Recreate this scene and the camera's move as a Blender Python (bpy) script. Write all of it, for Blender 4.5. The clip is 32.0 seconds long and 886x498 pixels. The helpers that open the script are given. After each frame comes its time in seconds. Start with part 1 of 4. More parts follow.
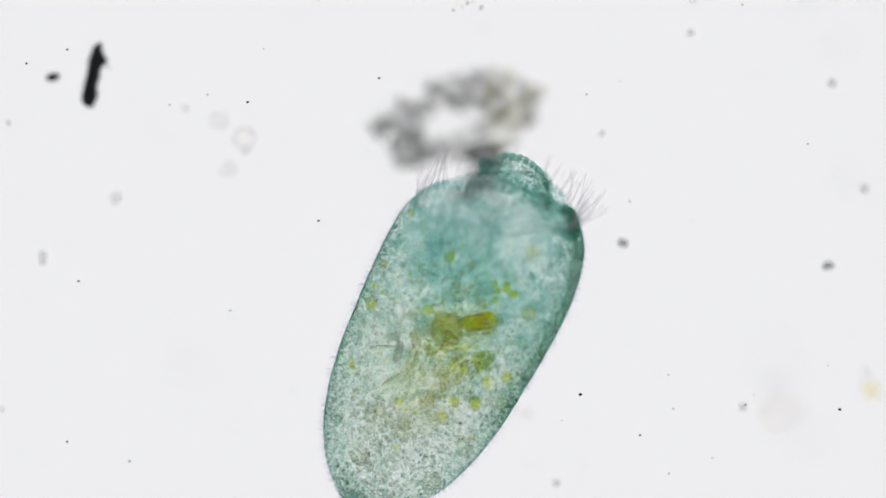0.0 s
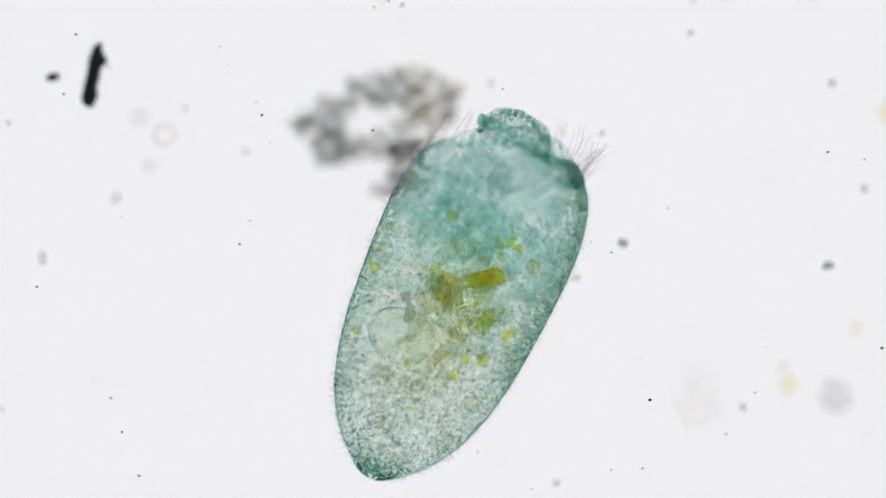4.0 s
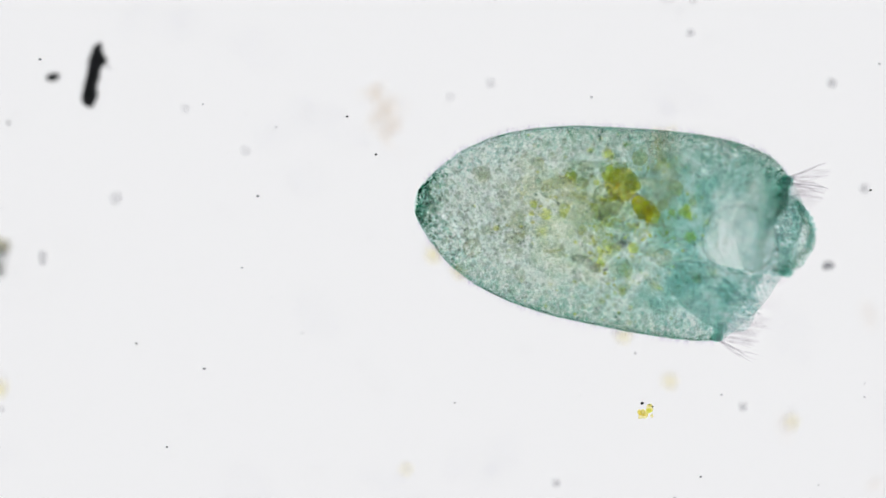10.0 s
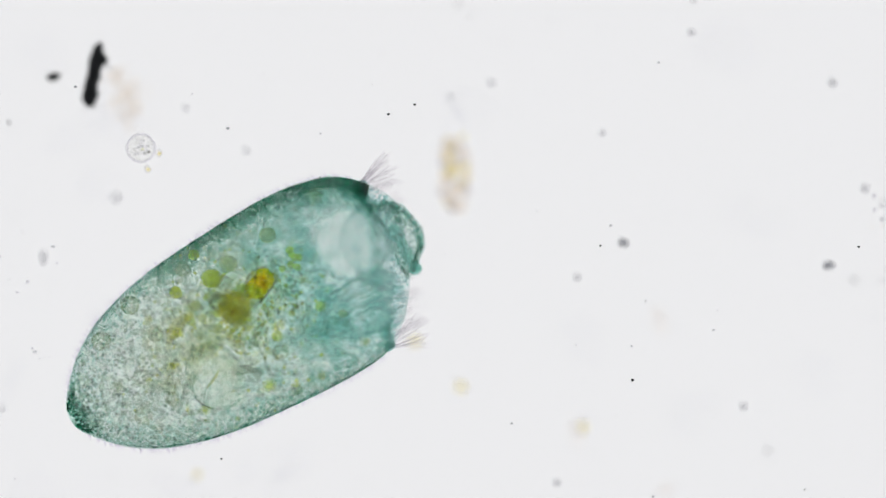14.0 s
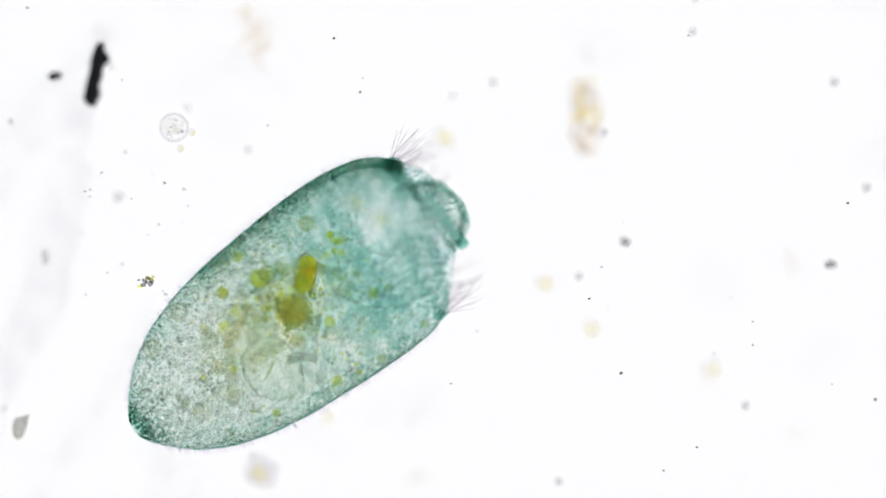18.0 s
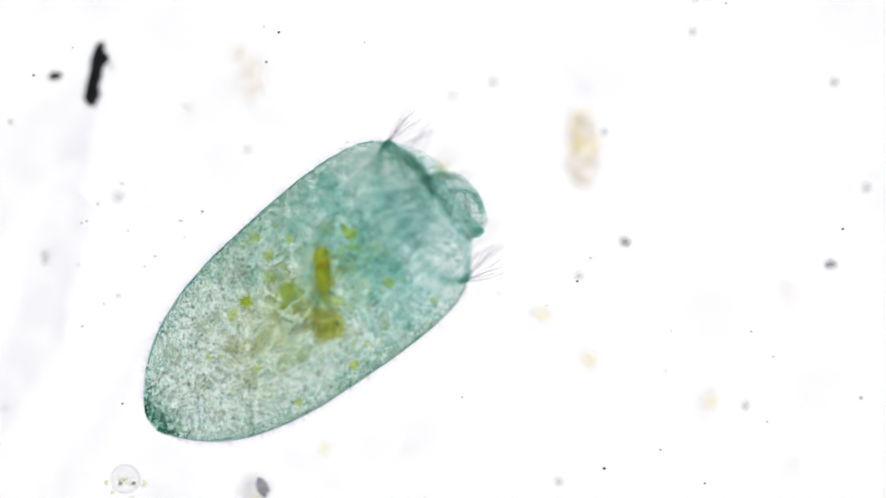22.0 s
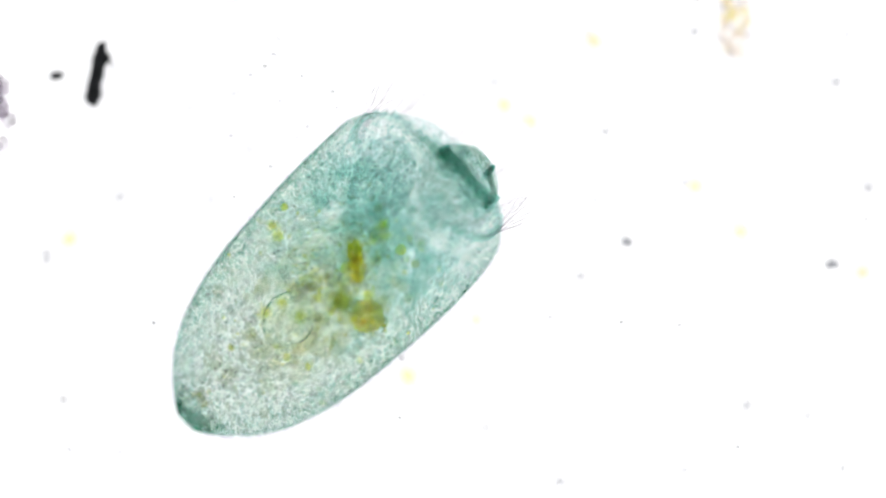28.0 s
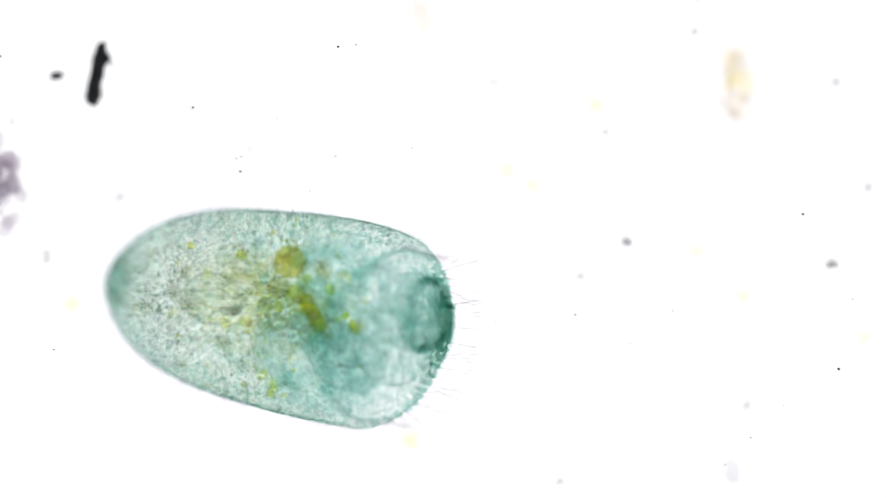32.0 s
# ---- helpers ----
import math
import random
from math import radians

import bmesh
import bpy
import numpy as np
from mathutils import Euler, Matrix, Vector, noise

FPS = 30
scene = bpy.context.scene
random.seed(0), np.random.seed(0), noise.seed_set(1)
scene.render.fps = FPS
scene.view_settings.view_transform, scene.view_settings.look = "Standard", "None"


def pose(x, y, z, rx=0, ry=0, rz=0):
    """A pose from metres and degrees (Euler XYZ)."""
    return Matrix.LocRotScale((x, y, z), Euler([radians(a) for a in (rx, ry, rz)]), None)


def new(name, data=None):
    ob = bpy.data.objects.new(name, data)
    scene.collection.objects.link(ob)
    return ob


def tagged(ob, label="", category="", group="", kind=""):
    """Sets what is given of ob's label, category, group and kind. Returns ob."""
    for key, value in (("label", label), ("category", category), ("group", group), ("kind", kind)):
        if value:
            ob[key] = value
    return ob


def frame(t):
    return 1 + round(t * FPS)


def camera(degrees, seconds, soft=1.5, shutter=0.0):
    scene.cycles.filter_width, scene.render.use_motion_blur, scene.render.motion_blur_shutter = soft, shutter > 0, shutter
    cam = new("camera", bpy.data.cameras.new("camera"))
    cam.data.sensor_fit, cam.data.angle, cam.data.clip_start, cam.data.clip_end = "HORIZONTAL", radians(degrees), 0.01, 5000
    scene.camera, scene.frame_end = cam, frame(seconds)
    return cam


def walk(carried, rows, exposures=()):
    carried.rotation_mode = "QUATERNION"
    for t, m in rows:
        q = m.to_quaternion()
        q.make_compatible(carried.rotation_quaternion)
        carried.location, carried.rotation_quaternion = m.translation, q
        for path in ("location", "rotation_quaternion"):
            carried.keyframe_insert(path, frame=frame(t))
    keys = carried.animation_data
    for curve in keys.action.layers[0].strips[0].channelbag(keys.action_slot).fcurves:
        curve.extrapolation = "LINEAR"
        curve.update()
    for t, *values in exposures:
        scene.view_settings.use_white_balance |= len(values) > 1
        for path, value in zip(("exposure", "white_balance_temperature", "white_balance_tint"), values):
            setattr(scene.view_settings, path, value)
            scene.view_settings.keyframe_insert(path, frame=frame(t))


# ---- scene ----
# A drop of pond water under a microscope, modelled 10,000 times life size:
# one metre stands for 100 micrometres, one grid unit for 0.4 micrometres.
U = 0.004
D = 20.0
PI = math.pi
DEPTH = 0.82
cam = camera(2 * math.degrees(math.atan(784 * U / D)), 32.0, soft=1.0)
cam.data.dof.use_dof = True
cam.data.dof.focus_distance = D
cam.data.dof.aperture_fstop = cam.data.lens / (1000 * 0.115 * D)
scene.cycles.transparent_max_bounces = 256
scene.cycles.max_bounces = scene.cycles.transmission_bounces = 32


def nudge(t):
    """How far the tube of the microscope is knocked aside."""
    a = min(1, max(0, (t - 13.6) / 1.6))
    b = min(1, max(0, (t - 24.1) / 0.5))
    return -(4 * a + 2.5 * b), -(2.0 * a + 0.5 * b)


def eye(t):
    a, b = nudge(t)
    return pose(a * U, b * U, D)


walk(cam, [(t, eye(t)) for t in (0.0, 13.6, 14.0, 14.8, 15.2, 24.1, 24.3, 24.6, 28.0, 32.0)],
     exposures=[(0.0, -0.21), (3.0, -0.2), (6.0, -0.19), (9.0, -0.2), (11.0, -0.2), (12.0, -0.19), (13.5, -0.13), (15.0, -0.55), (15.5, -0.55), (16.0, -0.2),
                (17.0, 0.0), (24.0, 0.06), (24.6, 0.45), (25.5, 0.5), (27.5, 0.25), (28.0, 0.22), (32.0, 0.22)])

# ---- light: the lamp under the stage, and a dim room ----
world = bpy.data.worlds.new("room")
world.use_nodes = True
world.node_tree.nodes["Background"].inputs["Color"].default_value = (0.9, 0.93, 1.0, 1)
world.node_tree.nodes["Background"].inputs["Strength"].default_value = 0.22
scene.world = world


# ---- materials ----
def nodes_of(name):
    m = bpy.data.materials.new(name)
    m.use_nodes = True
    nt = m.node_tree
    nt.nodes.clear()
    out = nt.nodes.new("ShaderNodeOutputMaterial")
    return m, nt, out


def add(nt, kind, **values):
    n = nt.nodes.new(kind)
    for k, v in values.items():
        n.inputs[k].default_value = v
    return n


def coords(nt):
    return nt.nodes.new("ShaderNodeTexCoord").outputs["Object"]


def noise_at(nt, size, detail=2.0, rough=0.5, coord=None):
    """Noise with features of that many units."""
    n = add(nt, "ShaderNodeTexNoise", Scale=1.0 / (size * U), Detail=detail, Roughness=rough)
    nt.links.new(coord or coords(nt), n.inputs["Vector"])
    return n.outputs["Fac"]


def ramp(nt, fac, stops):
    r = nt.nodes.new("ShaderNodeValToRGB")
    el = r.color_ramp.elements
    while len(el) < len(stops):
        el.new(0.5)
    for e, (p, c) in zip(el, stops):
        e.position, e.color = p, (*c, 1)
    nt.links.new(fac, r.inputs["Fac"])
    return r.outputs["Color"]


def mul(nt, a, b):
    m = nt.nodes.new("ShaderNodeMix")
    m.data_type, m.blend_type = "RGBA", "MULTIPLY"
    m.inputs["Factor"].default_value = 1
    nt.links.new(a, m.inputs[6])
    nt.links.new(b, m.inputs[7])
    return m.outputs[2]


def wet(nt, out, clear, cloudy, share, bend=0.0):
    """A wet film: lets tinted light through, and scatters a share of it; bend is the index against what surrounds it."""
    t = add(nt, "ShaderNodeBsdfRefraction", Roughness=0.0, IOR=bend) if bend else nt.nodes.new("ShaderNodeBsdfTransparent")
    nt.links.new(clear, t.inputs["Color"])
    s = nt.nodes.new("ShaderNodeBsdfTranslucent")
    nt.links.new(cloudy, s.inputs["Color"])
    m = nt.nodes.new("ShaderNodeMixShader")
    if isinstance(share, float):
        m.inputs["Fac"].default_value = share
    else:
        nt.links.new(share, m.inputs["Fac"])
    nt.links.new(t.outputs[0], m.inputs[1])
    nt.links.new(s.outputs[0], m.inputs[2])
    nt.links.new(m.outputs[0], out.inputs["Surface"])


def film(name, dark, light, size, share, low=0.35, high=0.65, fine=None, cloudy=None, bend=0.0):
    """A translucent stuff whose tint runs between two colours in blotches of that size, with finer grain over it."""
    m, nt, out = nodes_of(name)
    c = coords(nt)
    tint = ramp(nt, noise_at(nt, size, 3, 0.6, c), [(low, dark), (high, light)])
    if fine:
        tint = mul(nt, tint, ramp(nt, noise_at(nt, fine[0], 2, 0.6, c), [(0.38, (fine[1],) * 3), (0.6, (1, 1, 1))]))
    rgb = nt.nodes.new("ShaderNodeRGB")
    rgb.outputs[0].default_value = (*(cloudy or light), 1)
    wet(nt, out, tint, rgb.outputs[0], share, bend)
    return m


def along(nt, c, stops, wobble):
    """A ramp along the body's length, from its hind end to its mouth."""
    x = nt.nodes.new("ShaderNodeSeparateXYZ")
    nt.links.new(c, x.inputs[0])
    k = add(nt, "ShaderNodeMapRange")
    k.inputs["From Min"].default_value, k.inputs["From Max"].default_value = -345 * U, 345 * U
    nt.links.new(x.outputs["X"], k.inputs["Value"])
    w = nt.nodes.new("ShaderNodeMath")
    w.operation = "MULTIPLY_ADD"
    nt.links.new(noise_at(nt, 90, 2, 0.5, c), w.inputs[0])
    w.inputs[1].default_value = wobble
    nt.links.new(k.outputs[0], w.inputs[2])
    return ramp(nt, w.outputs[0], stops)


def skin():
    """Blue-green pellicle, deepest round the mouth, in fine lengthwise rows of pigment."""
    m, nt, out = nodes_of("pellicle")
    c = coords(nt)
    base = along(nt, c, [(0.0, (0.80, 0.91, 0.88)), (0.03, (0.93, 0.97, 0.96)), (0.09, (0.993, 0.997, 0.995)), (0.5, (0.996, 0.998, 0.996)), (0.7, (0.995, 0.998, 0.997)), (0.84, (0.992, 0.996, 0.995)), (1.0, (0.985, 0.993, 0.991))], 0.06)
    grain = ramp(nt, noise_at(nt, 5.5, 2, 0.6, c), [(0.36, (0.93, 0.965, 0.962)), (0.48, (0.988, 0.993, 0.993)), (0.56, (1, 1, 1))])
    patch = ramp(nt, noise_at(nt, 60, 3, 0.6, c), [(0.3, (0.98, 0.991, 0.989)), (0.55, (1, 1, 1))])
    rgb = nt.nodes.new("ShaderNodeRGB")
    rgb.outputs[0].default_value = (0.30, 0.62, 0.56, 1)
    wet(nt, out, mul(nt, mul(nt, base, grain), patch), rgb.outputs[0], 0.025)
    return m


def plasm():
    """Grey, grainy cytoplasm."""
    m, nt, out = nodes_of("cytoplasm")
    c = coords(nt)
    base = along(nt, c, [(0.0, (0.97, 0.985, 0.98)), (0.2, (0.993, 0.992, 0.982)), (0.45, (0.992, 0.989, 0.964)), (0.62, (0.99, 0.99, 0.97)), (0.8, (0.988, 0.995, 0.994))], 0.1)
    grain = ramp(nt, noise_at(nt, 4.5, 3, 0.7, c), [(0.37, (0.945, 0.946, 0.947)), (0.46, (0.99, 0.99, 0.99)), (0.56, (1, 1, 1))])
    patch = ramp(nt, noise_at(nt, 35, 3, 0.6, c), [(0.3, (0.977, 0.979, 0.96)), (0.56, (1, 1, 1))])
    rgb = nt.nodes.new("ShaderNodeRGB")
    rgb.outputs[0].default_value = (0.75, 0.8, 0.74, 1)
    wet(nt, out, mul(nt, mul(nt, base, grain), patch), rgb.outputs[0], 0.025)
    return m


def solid(name, dark, light, size, rough=0.6, through_share=0.5, clear=0.0):
    """A grain that light seeps through."""
    m, nt, out = nodes_of(name)
    col = ramp(nt, noise_at(nt, size, 3, 0.6), [(0.3, dark), (0.7, light)])
    p = add(nt, "ShaderNodeBsdfPrincipled", Roughness=rough)
    s = nt.nodes.new("ShaderNodeBsdfTranslucent")
    nt.links.new(col, p.inputs["Base Color"])
    nt.links.new(col, s.inputs["Color"])
    mix = add(nt, "ShaderNodeMixShader", Fac=through_share)
    nt.links.new(p.outputs[0], mix.inputs[1])
    nt.links.new(s.outputs[0], mix.inputs[2])
    last = mix
    if clear:
        t = nt.nodes.new("ShaderNodeBsdfTransparent")
        nt.links.new(col, t.inputs["Color"])
        last = add(nt, "ShaderNodeMixShader", Fac=clear)
        nt.links.new(mix.outputs[0], last.inputs[1])
        nt.links.new(t.outputs[0], last.inputs[2])
    nt.links.new(last.outputs[0], out.inputs["Surface"])
    return m


def glass():
    m, nt, out = nodes_of("glass")
    g = add(nt, "ShaderNodeBsdfPrincipled", Roughness=0.0, IOR=1.5)
    g.inputs["Base Color"].default_value = (1, 1, 1, 1)
    g.inputs["Transmission Weight"].default_value = 1.0
    nt.links.new(g.outputs[0], out.inputs["Surface"])
    return m


def lamp_glow():
    m, nt, out = nodes_of("lamp_glow")
    e = add(nt, "ShaderNodeEmission", Strength=1.07)
    e.inputs["Color"].default_value = (0.985, 0.985, 1.0, 1)
    nt.links.new(e.outputs[0], out.inputs["Surface"])
    return m


PELLICLE, CYTOPLASM, GLASS = skin(), plasm(), glass()
PIGMENT = film("pigment", (0.79, 0.905, 0.88), (0.945, 0.976, 0.969), 40, 0.012, cloudy=(0.2, 0.6, 0.5))
PIGMENT_DARK = film("dark_pigment", (0.78, 0.90, 0.875), (0.89, 0.955, 0.945), 30, 0.02, cloudy=(0.1, 0.4, 0.35))
GRAINS = film("grains", (0.62, 0.65, 0.645), (0.98, 0.98, 0.955), 16, 0.02, cloudy=(0.6, 0.6, 0.55))
TEAL_GRAINS = film("teal_grains", (0.80, 0.91, 0.90), (0.94, 0.977, 0.972), 30, 0.015, cloudy=(0.4, 0.7, 0.65))
GRANULE = film("clear_granule", (0.955, 0.965, 0.945), (0.995, 1.0, 0.985), 20, 0.003, cloudy=(0.8, 0.85, 0.8), bend=1.06)
DROPLETS = film("teal_droplets", (0.95, 0.978, 0.975), (0.99, 0.996, 0.995), 40, 0.004, cloudy=(0.4, 0.7, 0.65))
GOLD_GRAINS = film("gold_grains", (0.90, 0.88, 0.50), (0.985, 0.98, 0.82), 14, 0.02, cloudy=(0.7, 0.7, 0.3))
# dark green of the shaded body outline, and of the hind tip's pigment
RIM_SHADE_PIGMENT = film("rim_shade_pigment", (0.17, 0.53, 0.42), (0.42, 0.73, 0.635), 30, 0.008, cloudy=(0.1, 0.4, 0.3))
BEAD = film("membranelle_bead", (0.60, 0.79, 0.76), (0.78, 0.90, 0.88), 14, 0.01, cloudy=(0.1, 0.4, 0.35))
MOUTH = film("mouth_lining", (0.87, 0.945, 0.935), (0.975, 0.99, 0.987), 22, 0.02, fine=(5, 0.93), cloudy=(0.3, 0.6, 0.55))
POUCH = film("pouch_lining", (0.90, 0.955, 0.95), (0.968, 0.987, 0.985), 26, 0.02, fine=(6, 0.94), cloudy=(0.3, 0.6, 0.55))
VACUOLE = film("clear_vacuole", (0.975, 0.99, 0.99), (0.995, 1.0, 1.0), 30, 0.01, cloudy=(0.85, 0.95, 0.95), bend=0.995)
OUTLINE = film("vacuole_outline", (0.55, 0.75, 0.70), (0.85, 0.93, 0.9), 12, 0.05, cloudy=(0.3, 0.6, 0.55))
PALE = film("pale_vacuole", (0.983, 0.988, 0.96), (1.0, 1.0, 0.985), 14, 0.004, cloudy=(0.95, 0.97, 0.85), bend=0.993)
BUBBLE = film("bubble_outline", (0.66, 0.68, 0.56), (0.84, 0.85, 0.74), 12, 0.01, cloudy=(0.4, 0.4, 0.2))
DIATOM = film("diatom_gold", (0.92, 0.78, 0.11), (0.985, 0.945, 0.32), 12, 0.01, cloudy=(0.8, 0.65, 0.05))
RIM_CLEAR = film("valve_edge", (0.60, 0.57, 0.54), (0.82, 0.80, 0.77), 10, 0.02, cloudy=(0.5, 0.48, 0.42))
FRUSTULE = film("diatom_shell", (0.93, 0.92, 0.88), (0.985, 0.98, 0.965), 10, 0.015, cloudy=(0.8, 0.8, 0.75))
BROWN = film("brown_food", (0.88, 0.81, 0.42), (0.98, 0.94, 0.60), 13, 0.012, fine=(6, 0.88), cloudy=(0.5, 0.4, 0.08))
LIME = film("green_food", (0.93, 0.93, 0.50), (0.98, 0.985, 0.76), 9, 0.015, cloudy=(0.7, 0.8, 0.2))
GREEN = film("green_ball", (0.86, 0.90, 0.38), (0.94, 0.965, 0.58), 9, 0.015, fine=(5, 0.85), cloudy=(0.5, 0.7, 0.1), bend=1.06)
OCHRE = film("ochre_food", (0.935, 0.915, 0.77), (0.98, 0.965, 0.88), 10, 0.015, fine=(5, 0.9), cloudy=(0.6, 0.5, 0.2))
OLIVE = film("olive_food", (0.86, 0.85, 0.68), (0.95, 0.95, 0.86), 10, 0.02, cloudy=(0.4, 0.4, 0.2))
DARK_OLIVE = film("dark_olive_food", (0.86, 0.86, 0.76), (0.94, 0.94, 0.87), 12, 0.012, cloudy=(0.35, 0.35, 0.2))
GREY_FOOD = film("grey_food", (0.72, 0.73, 0.70), (0.88, 0.89, 0.86), 10, 0.012, cloudy=(0.4, 0.4, 0.35))
HAZE = film("food_haze", (0.994, 0.994, 0.965), (0.999, 0.999, 0.988), 40, 0.005, fine=(6, 0.985), cloudy=(0.8, 0.8, 0.4))
HAIR = film("cilia", (0.935, 0.93, 0.937), (0.985, 0.98, 0.985), 12, 0.03, cloudy=(0.9, 0.88, 0.9))
FUZZ = film("body_cilia", (0.93, 0.915, 0.95), (0.985, 0.98, 0.99), 14, 0.01, cloudy=(0.8, 0.78, 0.85))
SOOT = solid("black_dirt", (0.02, 0.02, 0.022), (0.07, 0.072, 0.075), 10, 0.7, 0.0)
DUST = film("grey_dust", (0.48, 0.485, 0.5), (0.76, 0.765, 0.775), 9, 0.03, cloudy=(0.3, 0.3, 0.32))
FAINT = film("faint_dust", (0.77, 0.77, 0.78), (0.94, 0.94, 0.945), 8, 0.06, cloudy=(0.6, 0.6, 0.62))
FLAKE = film("grey_flake", (0.86, 0.855, 0.875), (0.95, 0.945, 0.955), 12, 0.02, cloudy=(0.6, 0.6, 0.62))
CLOUD = film("clouded_flake", (0.965, 0.955, 0.945), (1.0, 0.995, 0.99), 30, 0.008, cloudy=(0.9, 0.88, 0.85))
MULM = film("grey_mulm", (0.86, 0.857, 0.862), (0.97, 0.967, 0.967), 16, 0.012, fine=(6, 0.9), cloudy=(0.55, 0.54, 0.5))
MULM_YELLOW = film("yellow_mulm", (0.88, 0.87, 0.82), (0.98, 0.975, 0.95), 16, 0.012, fine=(6, 0.93), cloudy=(0.7, 0.66, 0.45))
MULM_VIOLET = film("violet_mulm", (0.88, 0.862, 0.885), (0.978, 0.968, 0.98), 16, 0.012, fine=(6, 0.9), cloudy=(0.55, 0.5, 0.55))
AMBER = film("amber_grain", (0.972, 0.945, 0.912), (0.997, 0.989, 0.978), 14, 0.006, fine=(6, 0.97), cloudy=(0.8, 0.65, 0.35))
ALGA = film("yellow_alga", (0.965, 0.925, 0.62), (0.99, 0.975, 0.84), 10, 0.05, cloudy=(0.85, 0.75, 0.3))
ALGA_PALE = film("pale_alga", (0.968, 0.93, 0.66), (0.992, 0.978, 0.84), 10, 0.03, cloudy=(0.85, 0.78, 0.5))
# faint tint for the flakes that make the lit background uneven
MOTTLE = film("grime", (0.982, 0.982, 0.986), (0.999, 0.999, 0.999), 45, 0.003, cloudy=(0.8, 0.8, 0.82))
GRIME_THICK = film("thick_grime", (0.968, 0.968, 0.974), (0.997, 0.997, 0.998), 60, 0.003, cloudy=(0.8, 0.8, 0.82))
CELL_SKIN = film("cell_skin", (0.925, 0.925, 0.92), (0.985, 0.982, 0.985), 8, 0.02, cloudy=(0.8, 0.8, 0.75))
RIND = film("cell_wall", (0.6, 0.59, 0.57), (0.84, 0.84, 0.82), 6, 0.04, cloudy=(0.5, 0.5, 0.48))
JELLY = film("clear_cell", (0.93, 0.93, 0.92), (1.0, 1.0, 1.0), 12, 0.02, cloudy=(0.9, 0.9, 0.9))


# ---- mesh helpers ----
def mesh_of(name, verts, faces, mat, smooth=True):
    me = bpy.data.meshes.new(name)
    me.from_pydata([(v[0] * U, v[1] * U, v[2] * U) for v in verts], [], faces)
    me.materials.append(mat)
    if smooth:
        me.polygons.foreach_set("use_smooth", [True] * len(me.polygons))
    me.update()
    return me


def part(name, me, parent, label="", m=None):
    ob = new(name, me)
    ob.parent = parent
    if m is not None:
        ob.matrix_basis = m
    return tagged(ob, label) if label else ob


def spot(x, y, z, turn=(0, 0, 0), size=(1, 1, 1)):
    return Matrix.LocRotScale((x * U, y * U, z * U), Euler(turn), size)


def icos(level):
    bm = bmesh.new()
    bmesh.ops.create_icosphere(bm, subdivisions=level, radius=1.0)
    v, f = [p.co.copy() for p in bm.verts], [[q.index for q in p.verts] for p in bm.faces]
    bm.free()
    return v, f


SPHERES = {k: icos(k) for k in (1, 2, 3, 4)}


def lump(r, squash=(1, 1, 1), rough=0.0, seed=0, level=2, freq=1.6):
    """Corners and faces of an uneven ball."""
    v, f = SPHERES[level]
    off = Vector((seed * 7.31, seed * 3.17, seed * 1.93))
    out = []
    for p in v:
        k = r * (1 + rough * noise.noise(p * freq + off) + 0.5 * rough * noise.noise(p * freq * 2.3 + off))
        out.append((p.x * k * squash[0], p.y * k * squash[1], p.z * k * squash[2]))
    return out, f


def scatter(name, centres, sizes, mat, level=0, squash=None):
    """Many little grains as one mesh."""
    if level == 0:
        bv = np.array([(1, 0, 0), (-1, 0, 0), (0, 1, 0), (0, -1, 0), (0, 0, 1), (0, 0, -1)], float)
        bf = [(0, 2, 4), (2, 1, 4), (1, 3, 4), (3, 0, 4), (2, 0, 5), (1, 2, 5), (3, 1, 5), (0, 3, 5)]
    else:
        bv, bf = np.array([tuple(p) for p in SPHERES[level][0]]), SPHERES[level][1]
    c, s = np.asarray(centres, float), np.asarray(sizes, float)
    v = (c[:, None, :] + bv[None] * s[:, None, None]).reshape(-1, 3)
    n = len(bv)
    f = (np.array(bf)[None] + (np.arange(len(c)) * n)[:, None, None]).reshape(-1, 3)
    return mesh_of(name, v.tolist(), f.tolist(), mat)


def tube(points, radii, sides=6):
    v, f = [], []
    pts = [Vector(p) for p in points]
    for i, p in enumerate(pts):
        d = (pts[min(i + 1, len(pts) - 1)] - pts[max(i - 1, 0)]).normalized()
        a = d.orthogonal().normalized()
        b = d.cross(a)
        for k in range(sides):
            w = 2 * PI * k / sides
            v.append(p + (a * math.cos(w) + b * math.sin(w)) * radii[i])
    for i in range(len(pts) - 1):
        for k in range(sides):
            q = (k + 1) % sides
            f.append((i * sides + k, i * sides + q, (i + 1) * sides + q, (i + 1) * sides + k))
    v += [pts[0], pts[-1]]
    n = len(v)
    for k in range(sides):
        q = (k + 1) % sides
        f.append((n - 2, q, k))
        f.append((n - 1, (len(pts) - 1) * sides + k, (len(pts) - 1) * sides + q))
    return v, f


def ring(r, thick, squash=1.0, n=28, sides=6):
    v, f = [], []
    for i in range(n):
        w = 2 * PI * i / n
        for k in range(sides):
            a = 2 * PI * k / sides
            q = r + thick * math.cos(a)
            v.append((q * math.cos(w), q * math.sin(w) * squash, thick * math.sin(a)))
    for i in range(n):
        for k in range(sides):
            j, p = (i + 1) % n, (k + 1) % sides
            f.append((i * sides + k, j * sides + k, j * sides + p, i * sides + p))
    return v, f


